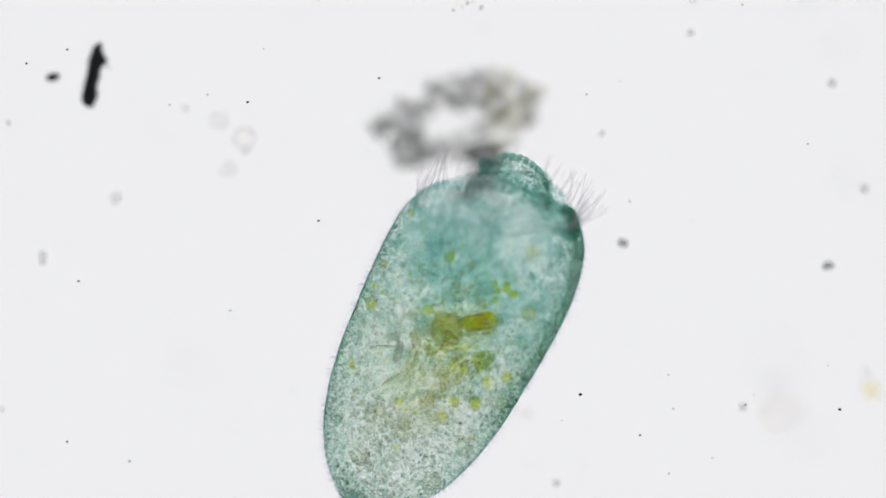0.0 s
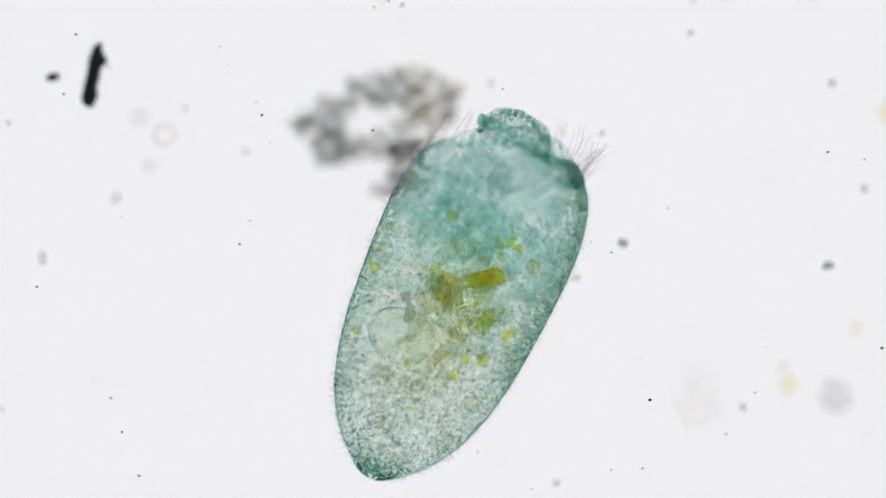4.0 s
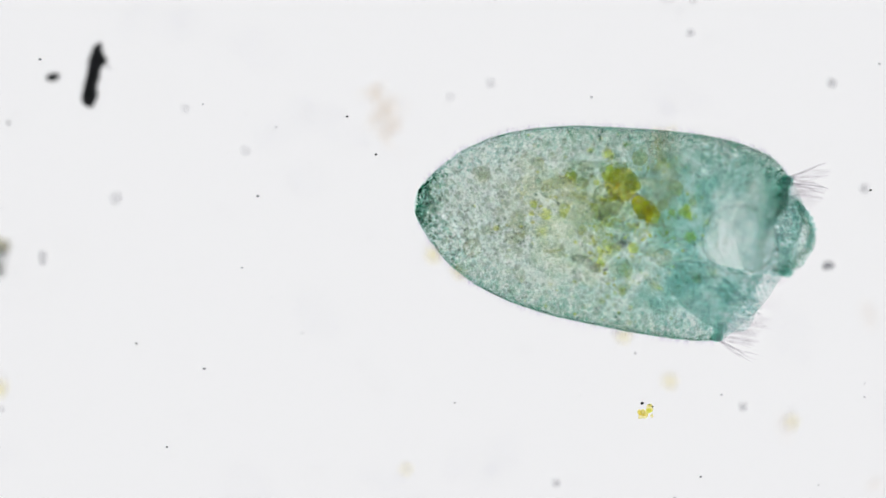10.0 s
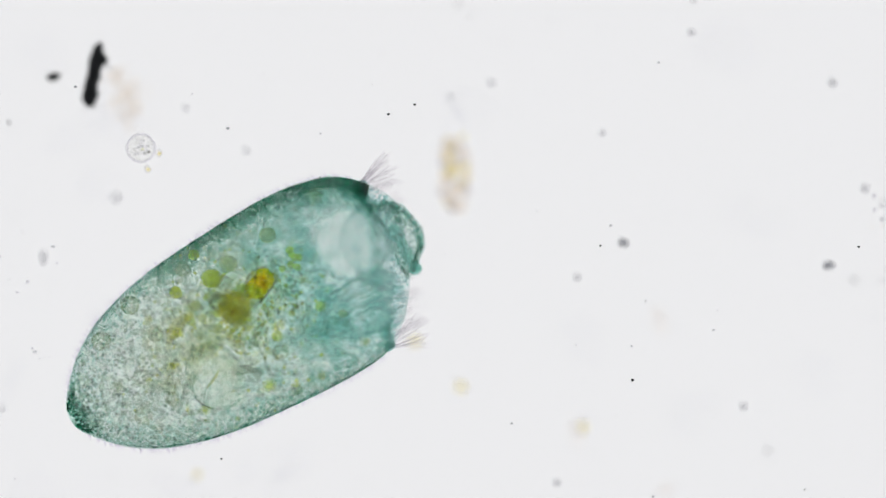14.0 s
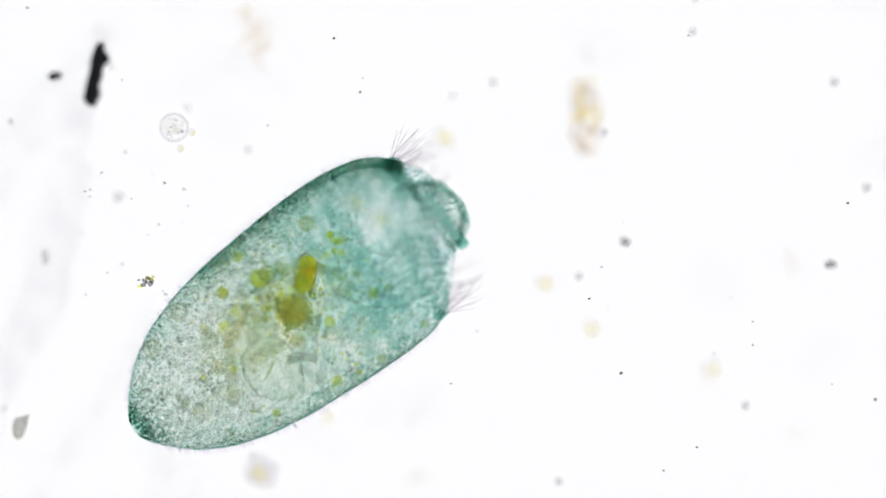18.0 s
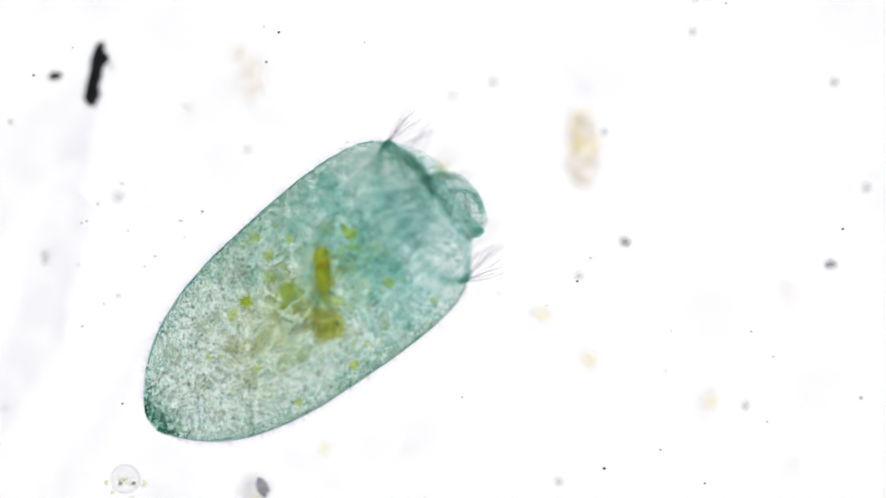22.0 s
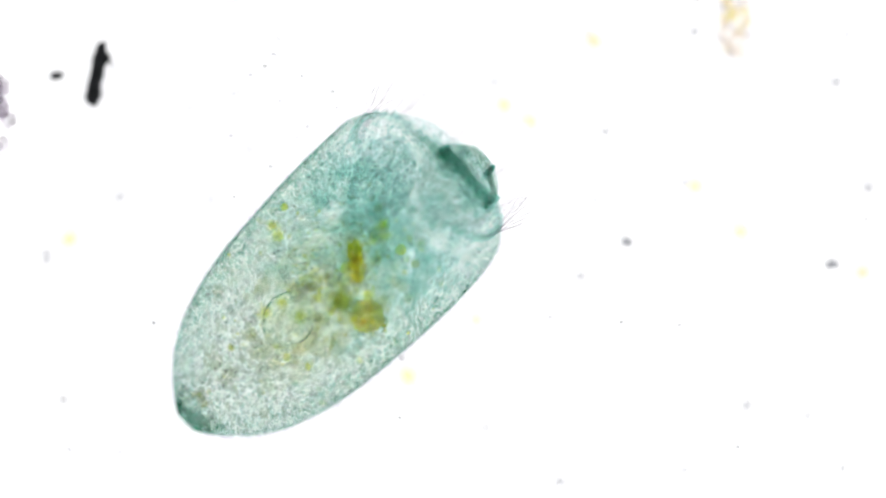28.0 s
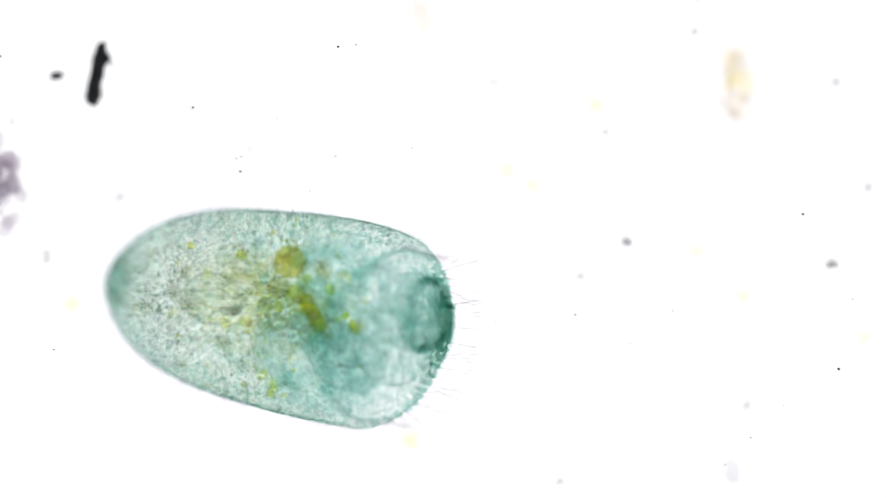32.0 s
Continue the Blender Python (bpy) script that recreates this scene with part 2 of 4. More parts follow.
# ---- structure: slide, cover slip, lamp ----
def slab(name, sx, sy, z0, z1, mat):
    bm = bmesh.new()
    bmesh.ops.create_cube(bm, size=1.0)
    for p in bm.verts:
        p.co = Vector((p.co.x * sx, p.co.y * sy, z0 if p.co.z < 0 else z1))
    me = bpy.data.meshes.new(name)
    bm.to_mesh(me)
    bm.free()
    me.materials.append(mat)
    return new(name, me)


slide = tagged(slab("ground", 17.0, 11.0, -2.4, -1.4, GLASS), "clear glass microscope slide on which debris lies", "slide", kind="structure")
slide.visible_shadow = False
lamp = tagged(slab("backdrop", 15.0, 11.0, -4.3, -4.2, lamp_glow()), "evenly glowing white lamp field under the stage", "lamp", kind="structure")

# ---- the ciliate ----
PROFILE = [(0, 18), (0.012, 36), (0.03, 53), (0.06, 76), (0.1, 103), (0.18, 136), (0.28, 159), (0.38, 172), (0.48, 178), (0.58, 183), (0.68, 185), (0.76, 184), (0.83, 180), (0.88, 172), (0.92, 157), (0.95, 138), (0.975, 118), (1.0, 95)]
us = np.linspace(0, 1, 401)
rs = 0.98 * np.interp(us, [p[0] for p in PROFILE], [p[1] for p in PROFILE])
for _ in range(3):
    rs[1:-1] = (rs[:-2] + rs[1:-1] + rs[2:]) / 3
    rs[6:-6] = np.convolve(rs, np.ones(13) / 13, "same")[6:-6]
GULLET = math.radians(168)
LOBE = math.radians(-75)
VAC_AT, VAC_OUT, VAC_TURN = 0.842, 47, 0.95
PALE_AT, PALE_OUT, PALE_TURN = 0.375, 58, math.radians(-166)


def near(phi, at, wide):
    d = (phi - at + PI) % (2 * PI) - PI
    return math.exp(-(d / wide) ** 2)


def rim(phi):
    """How far along the body the rim of the mouth lies: the mouth is cut obliquely, lowest on the side of the gullet."""
    return 0.885 + 0.072 * math.cos(phi - GULLET + PI) + 0.05 * near(phi, 1.55, 0.75) + 0.006 * math.sin(5 * phi)


def surface(u, phi, inset=0.0):
    """A point of the body's skin: u runs from the hind tip to the rim of the mouth."""
    a = u * rim(phi)
    r = float(np.interp(a, us, rs)) * 0.99 * (1 + 0.03 * math.cos(2 * phi - 4.4)) - inset
    s = math.exp(-((a - 0.9) / 0.11) ** 2)
    r += s * (16 * near(phi, 2.1, 0.7) + 8 * near(phi, -1.0, 0.35) - 10)
    # the corner at the rim is rounded, but for the side of the gullet
    r *= 1 - 0.09 * (max(0.0, u - 0.91) / 0.09) ** 2 * (1 - near(phi, GULLET, 0.6))
    r = max(r, 1)
    x = -345 + 690 * a
    if inset:
        x = -345 + (x + 345) * (1 - 2 * inset / 690) + inset
    return (x, r * math.cos(phi), -r * math.sin(phi))


FACE_MID = -345 + 690 * 0.957


def face(u, phi):
    """A point of the face between the rim of the mouth (u = 0) and its middle (u = 1)."""
    e = surface(1.0, phi)
    x = e[0] + (FACE_MID - e[0]) * u + 26 * math.sin(PI * u)
    return (x, e[1] * (1 - u), e[2] * (1 - u))


def under_face(q, depth=5):
    """Whether a place lies behind the face."""
    phi = math.atan2(-q[2], q[1])
    e = surface(1.0, phi)
    share = min(1.0, math.hypot(q[1], q[2]) / math.hypot(e[1], e[2]))
    return q[0] < e[0] + (FACE_MID - e[0]) * (1 - share) - depth


def inside(a, r, phi):
    """A place inside the body: share of the length, distance from the axis, angle round it."""
    return (-345 + 690 * a, r * math.cos(phi), -r * math.sin(phi))


def lathe(f, nu, nv, tip):
    v = [f(i / nu, 2 * PI * j / nv) for i in range(nu + 1) for j in range(nv)]
    q = [(i * nv + j, i * nv + (j + 1) % nv, (i + 1) * nv + (j + 1) % nv, (i + 1) * nv + j) for i in range(nu) for j in range(nv)]
    v.append(tip)
    q += [(len(v) - 1, (j + 1) % nv, j) for j in range(nv)]
    return v, q


CILIA = []


def ciliate():
    rnd = random.Random(5)
    body = tagged(new("ciliate"), "translucent blue-green ciliate full of golden food, swimming in clear water", "ciliate")
    v, f = lathe(lambda u, p: surface(u, p), 90, 120, (-347, 0, 0))
    part("pellicle", mesh_of("pellicle", v, f, PELLICLE), body, "thin blue-green striped skin")
    v, f = lathe(lambda u, p: surface(u * 0.985, p, 6), 70, 96, (-336, 0, 0))
    n = len(v)
    v.append((-345 + 690 * 0.955, 0, 0))
    f += [(n, 70 * 96 + j, 70 * 96 + (j + 1) % 96) for j in range(96)]
    part("cytoplasm", mesh_of("cytoplasm", v, f, CYTOPLASM), body, "pale grey grainy cell plasm")

    # the face round the mouth, sloping down to the gullet
    nu, nv = 18, 96
    v = [face(i / nu * 0.98, 2 * PI * j / nv) for i in range(nu + 1) for j in range(nv)]
    f = [(i * nv + j, i * nv + (j + 1) % nv, (i + 1) * nv + (j + 1) % nv, (i + 1) * nv + j) for i in range(nu) for j in range(nv)]
    part("peristome", mesh_of("peristome", v, f, MOUTH), body, "teal hollow face round the mouth")

    # the gullet: a pouch that runs inwards from the low side of the rim
    steps = np.linspace(0, 1, 16)
    pts = [inside(0.90 - 0.22 * q, 104 - 46 * q + 14 * math.sin(PI * q), GULLET - 0.25 * math.sin(4 * q)) for q in steps]
    rad = [26 + 30 * math.sin(PI * min(1, q * 0.9 + 0.12)) * (1 + 0.16 * math.sin(9 * q)) for q in steps]
    rad[0], rad[1], rad[-1] = 8, 22, 9
    v, f = tube(pts, rad, 26)
    gullet = part("gullet", mesh_of("gullet", v, f, POUCH), body, "folded teal mouth pouch")
    c = []
    for _ in range(1500):
        k = rnd.randrange(1, 15)
        q = Vector(v[k * 26 + rnd.randrange(26)])
        w = Vector(v[(k + 1) * 26 + rnd.randrange(26)])
        mid = Vector(pts[k])
        d = (q.lerp(w, 0.25 * rnd.random()) - mid).normalized()
        c.append(mid.lerp(Vector(pts[k + 1]), rnd.random()) + d * rad[k] * rnd.uniform(0.95, 1.03))
    tagged(part("gullet_wall", scatter("gullet_wall", c, [rnd.uniform(1.1, 2.0) for _ in c], TEAL_GRAINS), gullet, "dark teal grains of the pouch wall"), kind="stuff")
    for k in range(5):
        w = GULLET - 0.5 + 0.25 * k
        fold = [inside(0.92 - 0.19 * q - 0.012 * k, 112 - 50 * q + 9 * math.sin(9 * q + 2 * k), w - 0.3 * q + 0.14 * math.sin(7 * q + k)) for q in np.linspace(0, 1, 18)]
        v, f = tube(fold, [1.4 + 2.6 * math.sin(PI * q) for q in np.linspace(0, 1, 18)], 8)
        part("gullet_fold", mesh_of("gullet_fold", v, f, POUCH), body)

    # the lobe: a blunt tongue that stands out of the face
    lobe_at, lobe_size = Vector(inside(0.914, 38, LOBE)), (72, 70, 80)
    v, f = lump(1, lobe_size, 0.16, 14, 4, 1.3)
    lobe = part("oral_lobe", mesh_of("oral_lobe", v, f, POUCH), body, "blunt teal lobe with a dark edge", spot(*lobe_at, (-LOBE, 0, 0)))
    c = []
    while len(c) < 3600:
        g = f[rnd.randrange(len(f))]
        w = [rnd.random() for _ in g]
        q = sum((Vector(v[i]) * (x / sum(w)) for i, x in zip(g, w)), Vector())
        if q.x > 8:
            c.append(q * rnd.uniform(0.86, 0.995))
    tagged(part("lobe_grains", scatter("lobe_grains", c, [rnd.uniform(0.6, 1.15) for _ in c], RIM_SHADE_PIGMENT), lobe, "dark green grains under the skin, darkening the edge"), kind="stuff")

    # rows of pigment grains under the skin
    c, s = [], []
    rows = 84
    for k in range(rows):
        for _ in range(2300):
            u = rnd.random()
            p = 2 * PI * (k + rnd.gauss(0, 0.22)) / rows + 0.5 * u
            if rnd.random() > 0.25 + 0.75 * float(np.interp(u, us, rs)) / 185:
                continue
            # pigment thinned over and opposite the clear vacuole, so its disc looks brighter
            if rnd.random() < 0.085 * min(1.0, 0.6 + 0.7 * u) * (1 - 0.9 * min(1.0, near(p, VAC_TURN + 0.3, 0.75) + 0.7 * near(p, VAC_TURN + PI + 0.3, 0.6)) * math.exp(-((u - 0.92) / 0.1) ** 2)):
                c.append(surface(u, p, 2.5 + 26 * rnd.random() ** 1.25))
                s.append(rnd.choice((1.0, 1.4, 1.8, 2.2, 2.6)))
    tagged(part("pigment_grains", scatter("pigment_grains", c, s, PIGMENT), body, "lengthwise rows of teal pigment grains in the outer layer"), kind="stuff")

    # a thin dark layer right under the skin: green grains standing in for limb darkening
    c, s = [], []
    for _ in range(105000):
        u, p = rnd.random(), rnd.uniform(0, 2 * PI)
        if rnd.random() > 0.25 + 0.75 * float(np.interp(u, us, rs)) / 185:
            continue
        # the dark layer too is thinned there to brighten the vacuole
        if rnd.random() < 0.75 * (near(p, VAC_TURN, 0.42) + 0.8 * near(p, VAC_TURN + PI, 0.42)) * math.exp(-((u - 0.9) / 0.09) ** 2):
            continue
        c.append(surface(u, p, 0.3 + 3.4 * rnd.random()))
        s.append(rnd.uniform(0.45, 0.75))
    # a thicker band of it along one flank
    for _ in range(12000):
        u, p = 1 - 0.62 * rnd.random() ** 1.7, rnd.gauss(0.25, 0.45)
        c.append(surface(u, p, 0.5 + 15 * rnd.random() ** 1.4))
        s.append(rnd.uniform(0.6, 1.2))
    tagged(part("rim_shade_grains", scatter("rim_shade_grains", c, s, RIM_SHADE_PIGMENT), body, "dark green grains under the skin, darkening the edge"), kind="stuff")

    # darker pigment at the hind tip
    c, s = [], []
    for _ in range(420):
        p = rnd.uniform(0, 2 * PI)
        u = abs(rnd.gauss(0, 0.028)) + 0.002
        c.append(surface(u, p, 1.5 + 12 * rnd.random() * min(1, u * 20)))
        s.append(rnd.uniform(1.0, 2.4))
    tagged(part("tail_pigment", scatter("tail_pigment", c, s, RIM_SHADE_PIGMENT), body, "dense dark green pigment at the hind tip"), kind="stuff")
    v, f = lump(1, (9, 25, 25), 0.35, 3, 3)
    part("tail_plug", mesh_of("tail_plug", v, f, PIGMENT_DARK), body, "dark teal plug", spot(-329, 0, 0))

    # grains all through the plasm: grey behind, gold amidships, teal towards the mouth; none in the vacuoles
    # spaces kept clear reach deeper than the vacuoles themselves, to brighten them
    clear = [(VAC_AT, VAC_OUT, VAC_TURN, 65, 116), (PALE_AT, PALE_OUT, PALE_TURN, 54, 96)]

    def in_vacuole(q, margin=0):
        for a, r, w, wide, deep in clear:
            o = Vector(inside(a, r, w))
            d = Matrix.Rotation(w, 3, "X") @ (Vector(q) - o)
            if (d.x / (wide + margin)) ** 2 + (d.y / (deep + margin)) ** 2 + (d.z / (wide + margin)) ** 2 < 1:
                return True
        return False

    def facing_vacuole(q, margin=0):
        """Whether grains here are left out before or behind a vacuole to brighten it."""
        for a, r, w, side, wide in ((VAC_AT, 0, 0, VAC_TURN, 58), (VAC_AT, VAC_OUT, VAC_TURN, 1.72, 58), (PALE_AT, PALE_OUT, PALE_TURN, 1.76, 40)):
            d = Matrix.Rotation(side, 3, "X") @ (Vector(q) - Vector(inside(a, r, w)))
            if math.hypot(d.x, d.z) < wide + margin:
                return rnd.random() < 0.9
        return False
    for name, mat, count, mid, wide, far, sizes, label in (
            ("plasm_grains", GRAINS, 4800, 0.33, 0.24, 0.6, (1.3, 1.7, 2.2, 3.0), "tiny grey grains"),
            ("food_grains", GOLD_GRAINS, 480, 0.49, 0.12, 0.9, (1.6, 2.2, 3.0, 4.0), "tiny yellow grains"),
            ("teal_grains", TEAL_GRAINS, 1700, 0.85, 0.15, 0.5, (1.6, 2.2, 2.9, 3.8), "tiny teal grains")):
        c, s = [], []
        while len(c) < count:
            u = rnd.gauss(mid, wide)
            if not 0.02 < u < 0.995:
                continue
            edge = float(np.interp(u, us, rs)) - 10
            r = edge * (rnd.random() ** far if far < 0.9 else min(1, abs(rnd.gauss(0, 0.55))))
            q = Vector(inside(u - (0.02 if u > 0.9 else 0), r, rnd.uniform(0, 2 * PI)))
            if not in_vacuole(q) and under_face(q) and not facing_vacuole(q):
                c.append(q)
                s.append(rnd.choice(sizes))
        tagged(part(name, scatter(name, c, s, mat), body, label), kind="stuff")

    # clear granules that bend the light
    c, s = [], []
    while len(c) < 1000:
        u = rnd.gauss(0.34, 0.2)
        if not 0.03 < u < 0.94:
            continue
        e = rnd.choice((2.6, 3.0, 3.6, 4.2, 5.0, 6.2))
        q = Vector(inside(u, (float(np.interp(u, us, rs)) - 14) * rnd.random() ** 0.6, rnd.uniform(0, 2 * PI)))
        if not in_vacuole(q, e) and under_face(q, e):
            c.append(q)
            s.append(e)
    tagged(part("clear_granules", scatter("clear_granules", c, s, GRANULE, 2), body, "tiny glassy granules"), kind="stuff")

    # soft teal plasm in droplets, with room for the vacuole
    c, s = [], []
    while len(c) < 820:
        u = rnd.gauss(0.84, 0.19)
        e = rnd.choice((8, 11, 14, 17, 20))
        if not 0.3 < u < 0.985:
            continue
        q = Vector(inside(u - 0.02, max(0, float(np.interp(u, us, rs)) - 8 - e) * rnd.random() ** 0.5, rnd.uniform(0, 2 * PI)))
        if not in_vacuole(q, 0.8 * e) and under_face(q, e) and not facing_vacuole(q, 0.6 * e):
            c.append(q)
            s.append(e)
    tagged(part("teal_droplets", scatter("teal_droplets", c, s, DROPLETS, 2), body, "soft teal droplets"), kind="stuff")
    # grains behind the face
    c, s = [], []
    while len(c) < 900:
        q = Vector(face(1 - math.sqrt(rnd.random()), rnd.uniform(0, 2 * PI)))
        q.x -= rnd.uniform(3, 34)
        if not in_vacuole(q):
            c.append(q)
            s.append(rnd.choice((1.8, 2.4, 3.0)))
    tagged(part("teal_grains", scatter("teal_grains", c, s, TEAL_GRAINS), body, "tiny teal grains"), kind="stuff")

    # membranelles: a row of stout beads along the rim of the mouth, darkest on its lobe
    plate, bead = [], []
    for k in range(4):
        v, f = lump(1, (13, 7.2, 7.5), 0.3, k + 20, 2)
        plate.append(mesh_of("membranelle", v, f, PIGMENT_DARK))
        v, f = lump(1, (12, 7.6, 8.0), 0.22, k + 40, 2)
        bead.append(mesh_of("membranelle", v, f, BEAD))
    for k in range(46):
        p = 2 * PI * k / 46
        e = Vector(surface(0.985, p, 4))
        part("membranelle", plate[k % 4], body, "", spot(e.x + 1, e.y, e.z, (-p, 0.15 * rnd.uniform(-1, 1), 0.25 * rnd.uniform(-1, 1)), (rnd.uniform(0.7, 1.0), 0.9, 0.8)))
    for k in range(17):
        p = -0.2 + 3.6 * k / 16
        q = Vector((30, 63 * math.cos(p), 71 * math.sin(p)))
        part("membranelle", plate[k % 4], lobe, "dark teal bead", spot(*q, (p, 0.15 * rnd.uniform(-1, 1), 0.3), (0.9, 0.9, 1)))

    for k in range(9):
        p = -0.95 + 1.45 * k / 8
        part("membranelle", bead[k % 4], lobe, "dark teal bead", spot(66 * math.cos(p), 20, 74 * math.sin(p), (0, p, 0.3 * rnd.uniform(-1, 1)), (0.62, 0.62, 0.6)))

    # short fine cilia in rows all over the skin
    v, f = [], []
    for _ in range(6000):
        u, p = rnd.uniform(0.015, 0.985), 2 * PI * rnd.randrange(120) / 120
        a = Vector(surface(u, p))
        out = Vector((rnd.uniform(-0.9, 0.3), math.cos(p), -math.sin(p))).normalized()
        side = Vector((0, math.sin(p), math.cos(p))) * 0.8
        n = len(v)
        tip = a + out * rnd.uniform(9, 17)
        v += [a - side, a + side, a + Vector((1.3, 0, 0)), tip]
        f += [(n, n + 1, n + 3), (n + 1, n + 2, n + 3), (n + 2, n, n + 3)]
    tagged(part("body_cilia", mesh_of("body_cilia", v, f, FUZZ), body, "short violet-grey fuzz of cilia on the skin"), kind="stuff")

    # cilia round the mouth
    hairs = []
    for k in range(8):
        bend, L = rnd.uniform(-0.2, 0.75), rnd.uniform(56, 78)
        pts = [(L * s, 16 * bend * math.sin(2.2 * s + k) * s, 20 * (bend - 0.2) * s * s) for s in np.linspace(0, 1, 8)]
        v, f = tube(pts, [2.2 * (1 - 0.55 * s) for s in np.linspace(0, 1, 8)], 5)
        hairs.append(mesh_of("cilium", v, f, HAIR))
    for k in range(150):
        p = 2 * PI * k / 150 + rnd.gauss(0, 0.02)
        e = surface(0.985, p, 3)
        flare = 0.16 + 0.12 * math.sin(5 * p) + rnd.uniform(-0.1, 0.1)
        hair = part("cilium", hairs[k % 8], body, "", Matrix.Translation(Vector(e) * U) @ Matrix.Rotation(-p, 4, "X") @ Matrix.Rotation(flare, 4, "Z") @ Matrix.Rotation(0.15 * math.sin(7 * p) + rnd.uniform(-0.12, 0.12), 4, "Y"))
        CILIA.append((hair, hair.matrix_basis.copy(), k))

    # the large clear vacuole
    o = inside(VAC_AT, VAC_OUT, VAC_TURN)
    v, f = lump(62, (1.08, 1.2, 1), 0.05, 2, 4)
    vac = part("contractile_vacuole", mesh_of("contractile_vacuole", v, f, VACUOLE), body, "large clear pale blue round vacuole", spot(*o, (-VAC_TURN, 0, 0)))
    # a shell of grains, densest edge-on, puts in the dark outline
    c = []
    for _ in range(800):
        q = Vector((rnd.gauss(0, 1), rnd.gauss(0, 1), rnd.gauss(0, 1))).normalized()
        q *= rnd.uniform(60.2, 63.2)
        c.append((q.x * 1.08, q.y * 1.2, q.z))
    tagged(part("vacuole_edge_shade", scatter("vacuole_edge_shade", c, [rnd.uniform(0.8, 1.4) for _ in c], OUTLINE), vac, "fine teal grains that shade the vacuole's outline"), kind="stuff")
    # pale vacuole further back
    v, f = lump(48, (1.05, 1.3, 0.95), 0.1, 6, 3)
    pale = part("pale_vacuole", mesh_of("pale_vacuole", v, f, PALE), body, "pale cream round vacuole", spot(*inside(PALE_AT, PALE_OUT, PALE_TURN), (-PALE_TURN, 0, 0)))
    # its outline is darkened by a grain shell as well
    c = []
    for _ in range(700):
        q = Vector((rnd.gauss(0, 1), rnd.gauss(0, 1), rnd.gauss(0, 1))).normalized()
        q *= rnd.uniform(46.8, 48.6)
        c.append((q.x * 1.05, q.y * 1.3, q.z * 0.95))
    tagged(part("vacuole_edge_shade", scatter("vacuole_edge_shade", c, [rnd.uniform(0.8, 1.5) for _ in c], OUTLINE), pale, "fine dark grains that shade the pale vacuole's outline"), kind="stuff")

    # swallowed diatom
    o = inside(0.59, 43, 0.12)
    pts = [(-47 + 94 * s, 5 * math.sin(PI * s), 0) for s in np.linspace(0, 1, 14)]
    v, f = tube(pts, [5 + 20 * math.sin(PI * (0.08 + 0.84 * s)) ** 0.5 for s in np.linspace(0, 1, 14)], 14)
    diatom = part("diatom", mesh_of("diatom", v, f, FRUSTULE), body, "swallowed golden-brown boat-shaped diatom", Matrix.Translation(Vector(o) * U) @ Vector((0.55, 0.13, -0.82)).to_track_quat("X", "Z").to_matrix().to_4x4())
    for k, (x, w) in enumerate(((-11, 29), (20, 21))):
        v, f = lump(1, (w, 18, 15), 0.22, 11 + k, 3)
        part("chloroplast", mesh_of("chloroplast", v, f, DIATOM), diatom, "golden-brown plastid", spot(x, 3, 0))
    for s in (-1, 1):
        edge = [(-45 + 90 * q, 5 * math.sin(PI * q) + s * (4 + 19 * math.sin(PI * (0.08 + 0.84 * q)) ** 0.5), 0) for q in np.linspace(0, 1, 16)]
        v, f = tube(edge, [1.3] * 16, 6)
        part("valve_edge", mesh_of("valve_edge", v, f, RIM_CLEAR), diatom, "thin dark edge of the shell")
    # brown ball
    v, f = lump(30, (1, 1, 1), 0.1, 8, 3)
    ball = part("brown_food_ball", mesh_of("brown_food_ball", v, f, BROWN), body, "round brown food ball", spot(*inside(0.515, 92, math.radians(-61))))
    c = [Vector(lump(1, (1, 1, 1), 0, 0, 2)[0][rnd.randrange(42)]) * rnd.uniform(10, 22) for _ in range(18)]
    tagged(part("food_grain", scatter("food_grain", c, [rnd.uniform(2, 5) for _ in c], DIATOM, 1), ball, "amber grains"), kind="stuff")

    # dark olive balls beside it
    for a, r, w, q in ((0.50, 44, -48, 20), (0.535, 118, -74, 10), (0.475, 70, -100, 14)):
        v, f = lump(q, (1, 1, 0.95), 0.12, int(q), 3)
        part("olive_food_ball", mesh_of("olive_food_ball", v, f, DARK_OLIVE), body, "round dark olive food ball", spot(*inside(a, r, math.radians(w))))

    # a dark grey rod and ball beside the pale vacuole
    v, f = tube([(-19, -2, 0), (-11, 2, 0), (0, 3, 0), (12, 1, 0), (20, -3, 0)], [4, 8, 9, 8, 4], 12)
    part("grey_food_rod", mesh_of("grey_food_rod", v, f, GREY_FOOD), body, "dark grey food remnant", spot(*inside(0.44, 74, math.radians(181)), (0, 0, -0.25)))
    v, f = lump(10, (1, 1, 1), 0.15, 9, 2)
    part("grey_food_ball", mesh_of("grey_food_ball", v, f, GREY_FOOD), body, "small dark grey food ball", spot(*inside(0.475, 88, math.radians(186))))

    # a bright green ball, a greenish one and an ochre sausage
    v, f = lump(17, (1, 1, 1), 0.1, 5, 3)
    part("green_food_ball", mesh_of("green_food_ball", v, f, GREEN), body, "bright green food ball", spot(*inside(0.49, 100, math.radians(-6))))
    v, f = lump(11, (1, 1, 1), 0.1, 6, 3)
    part("green_food_ball", mesh_of("green_food_ball", v, f, GREEN), body, "bright green food ball", spot(*inside(0.39, 106, math.radians(13))))
    v, f = tube([(-34, -6, 0), (-20, 2, 0), (0, 6, 0), (20, 3, 0), (34, -5, 0)], [4, 10, 12, 10, 4], 12)
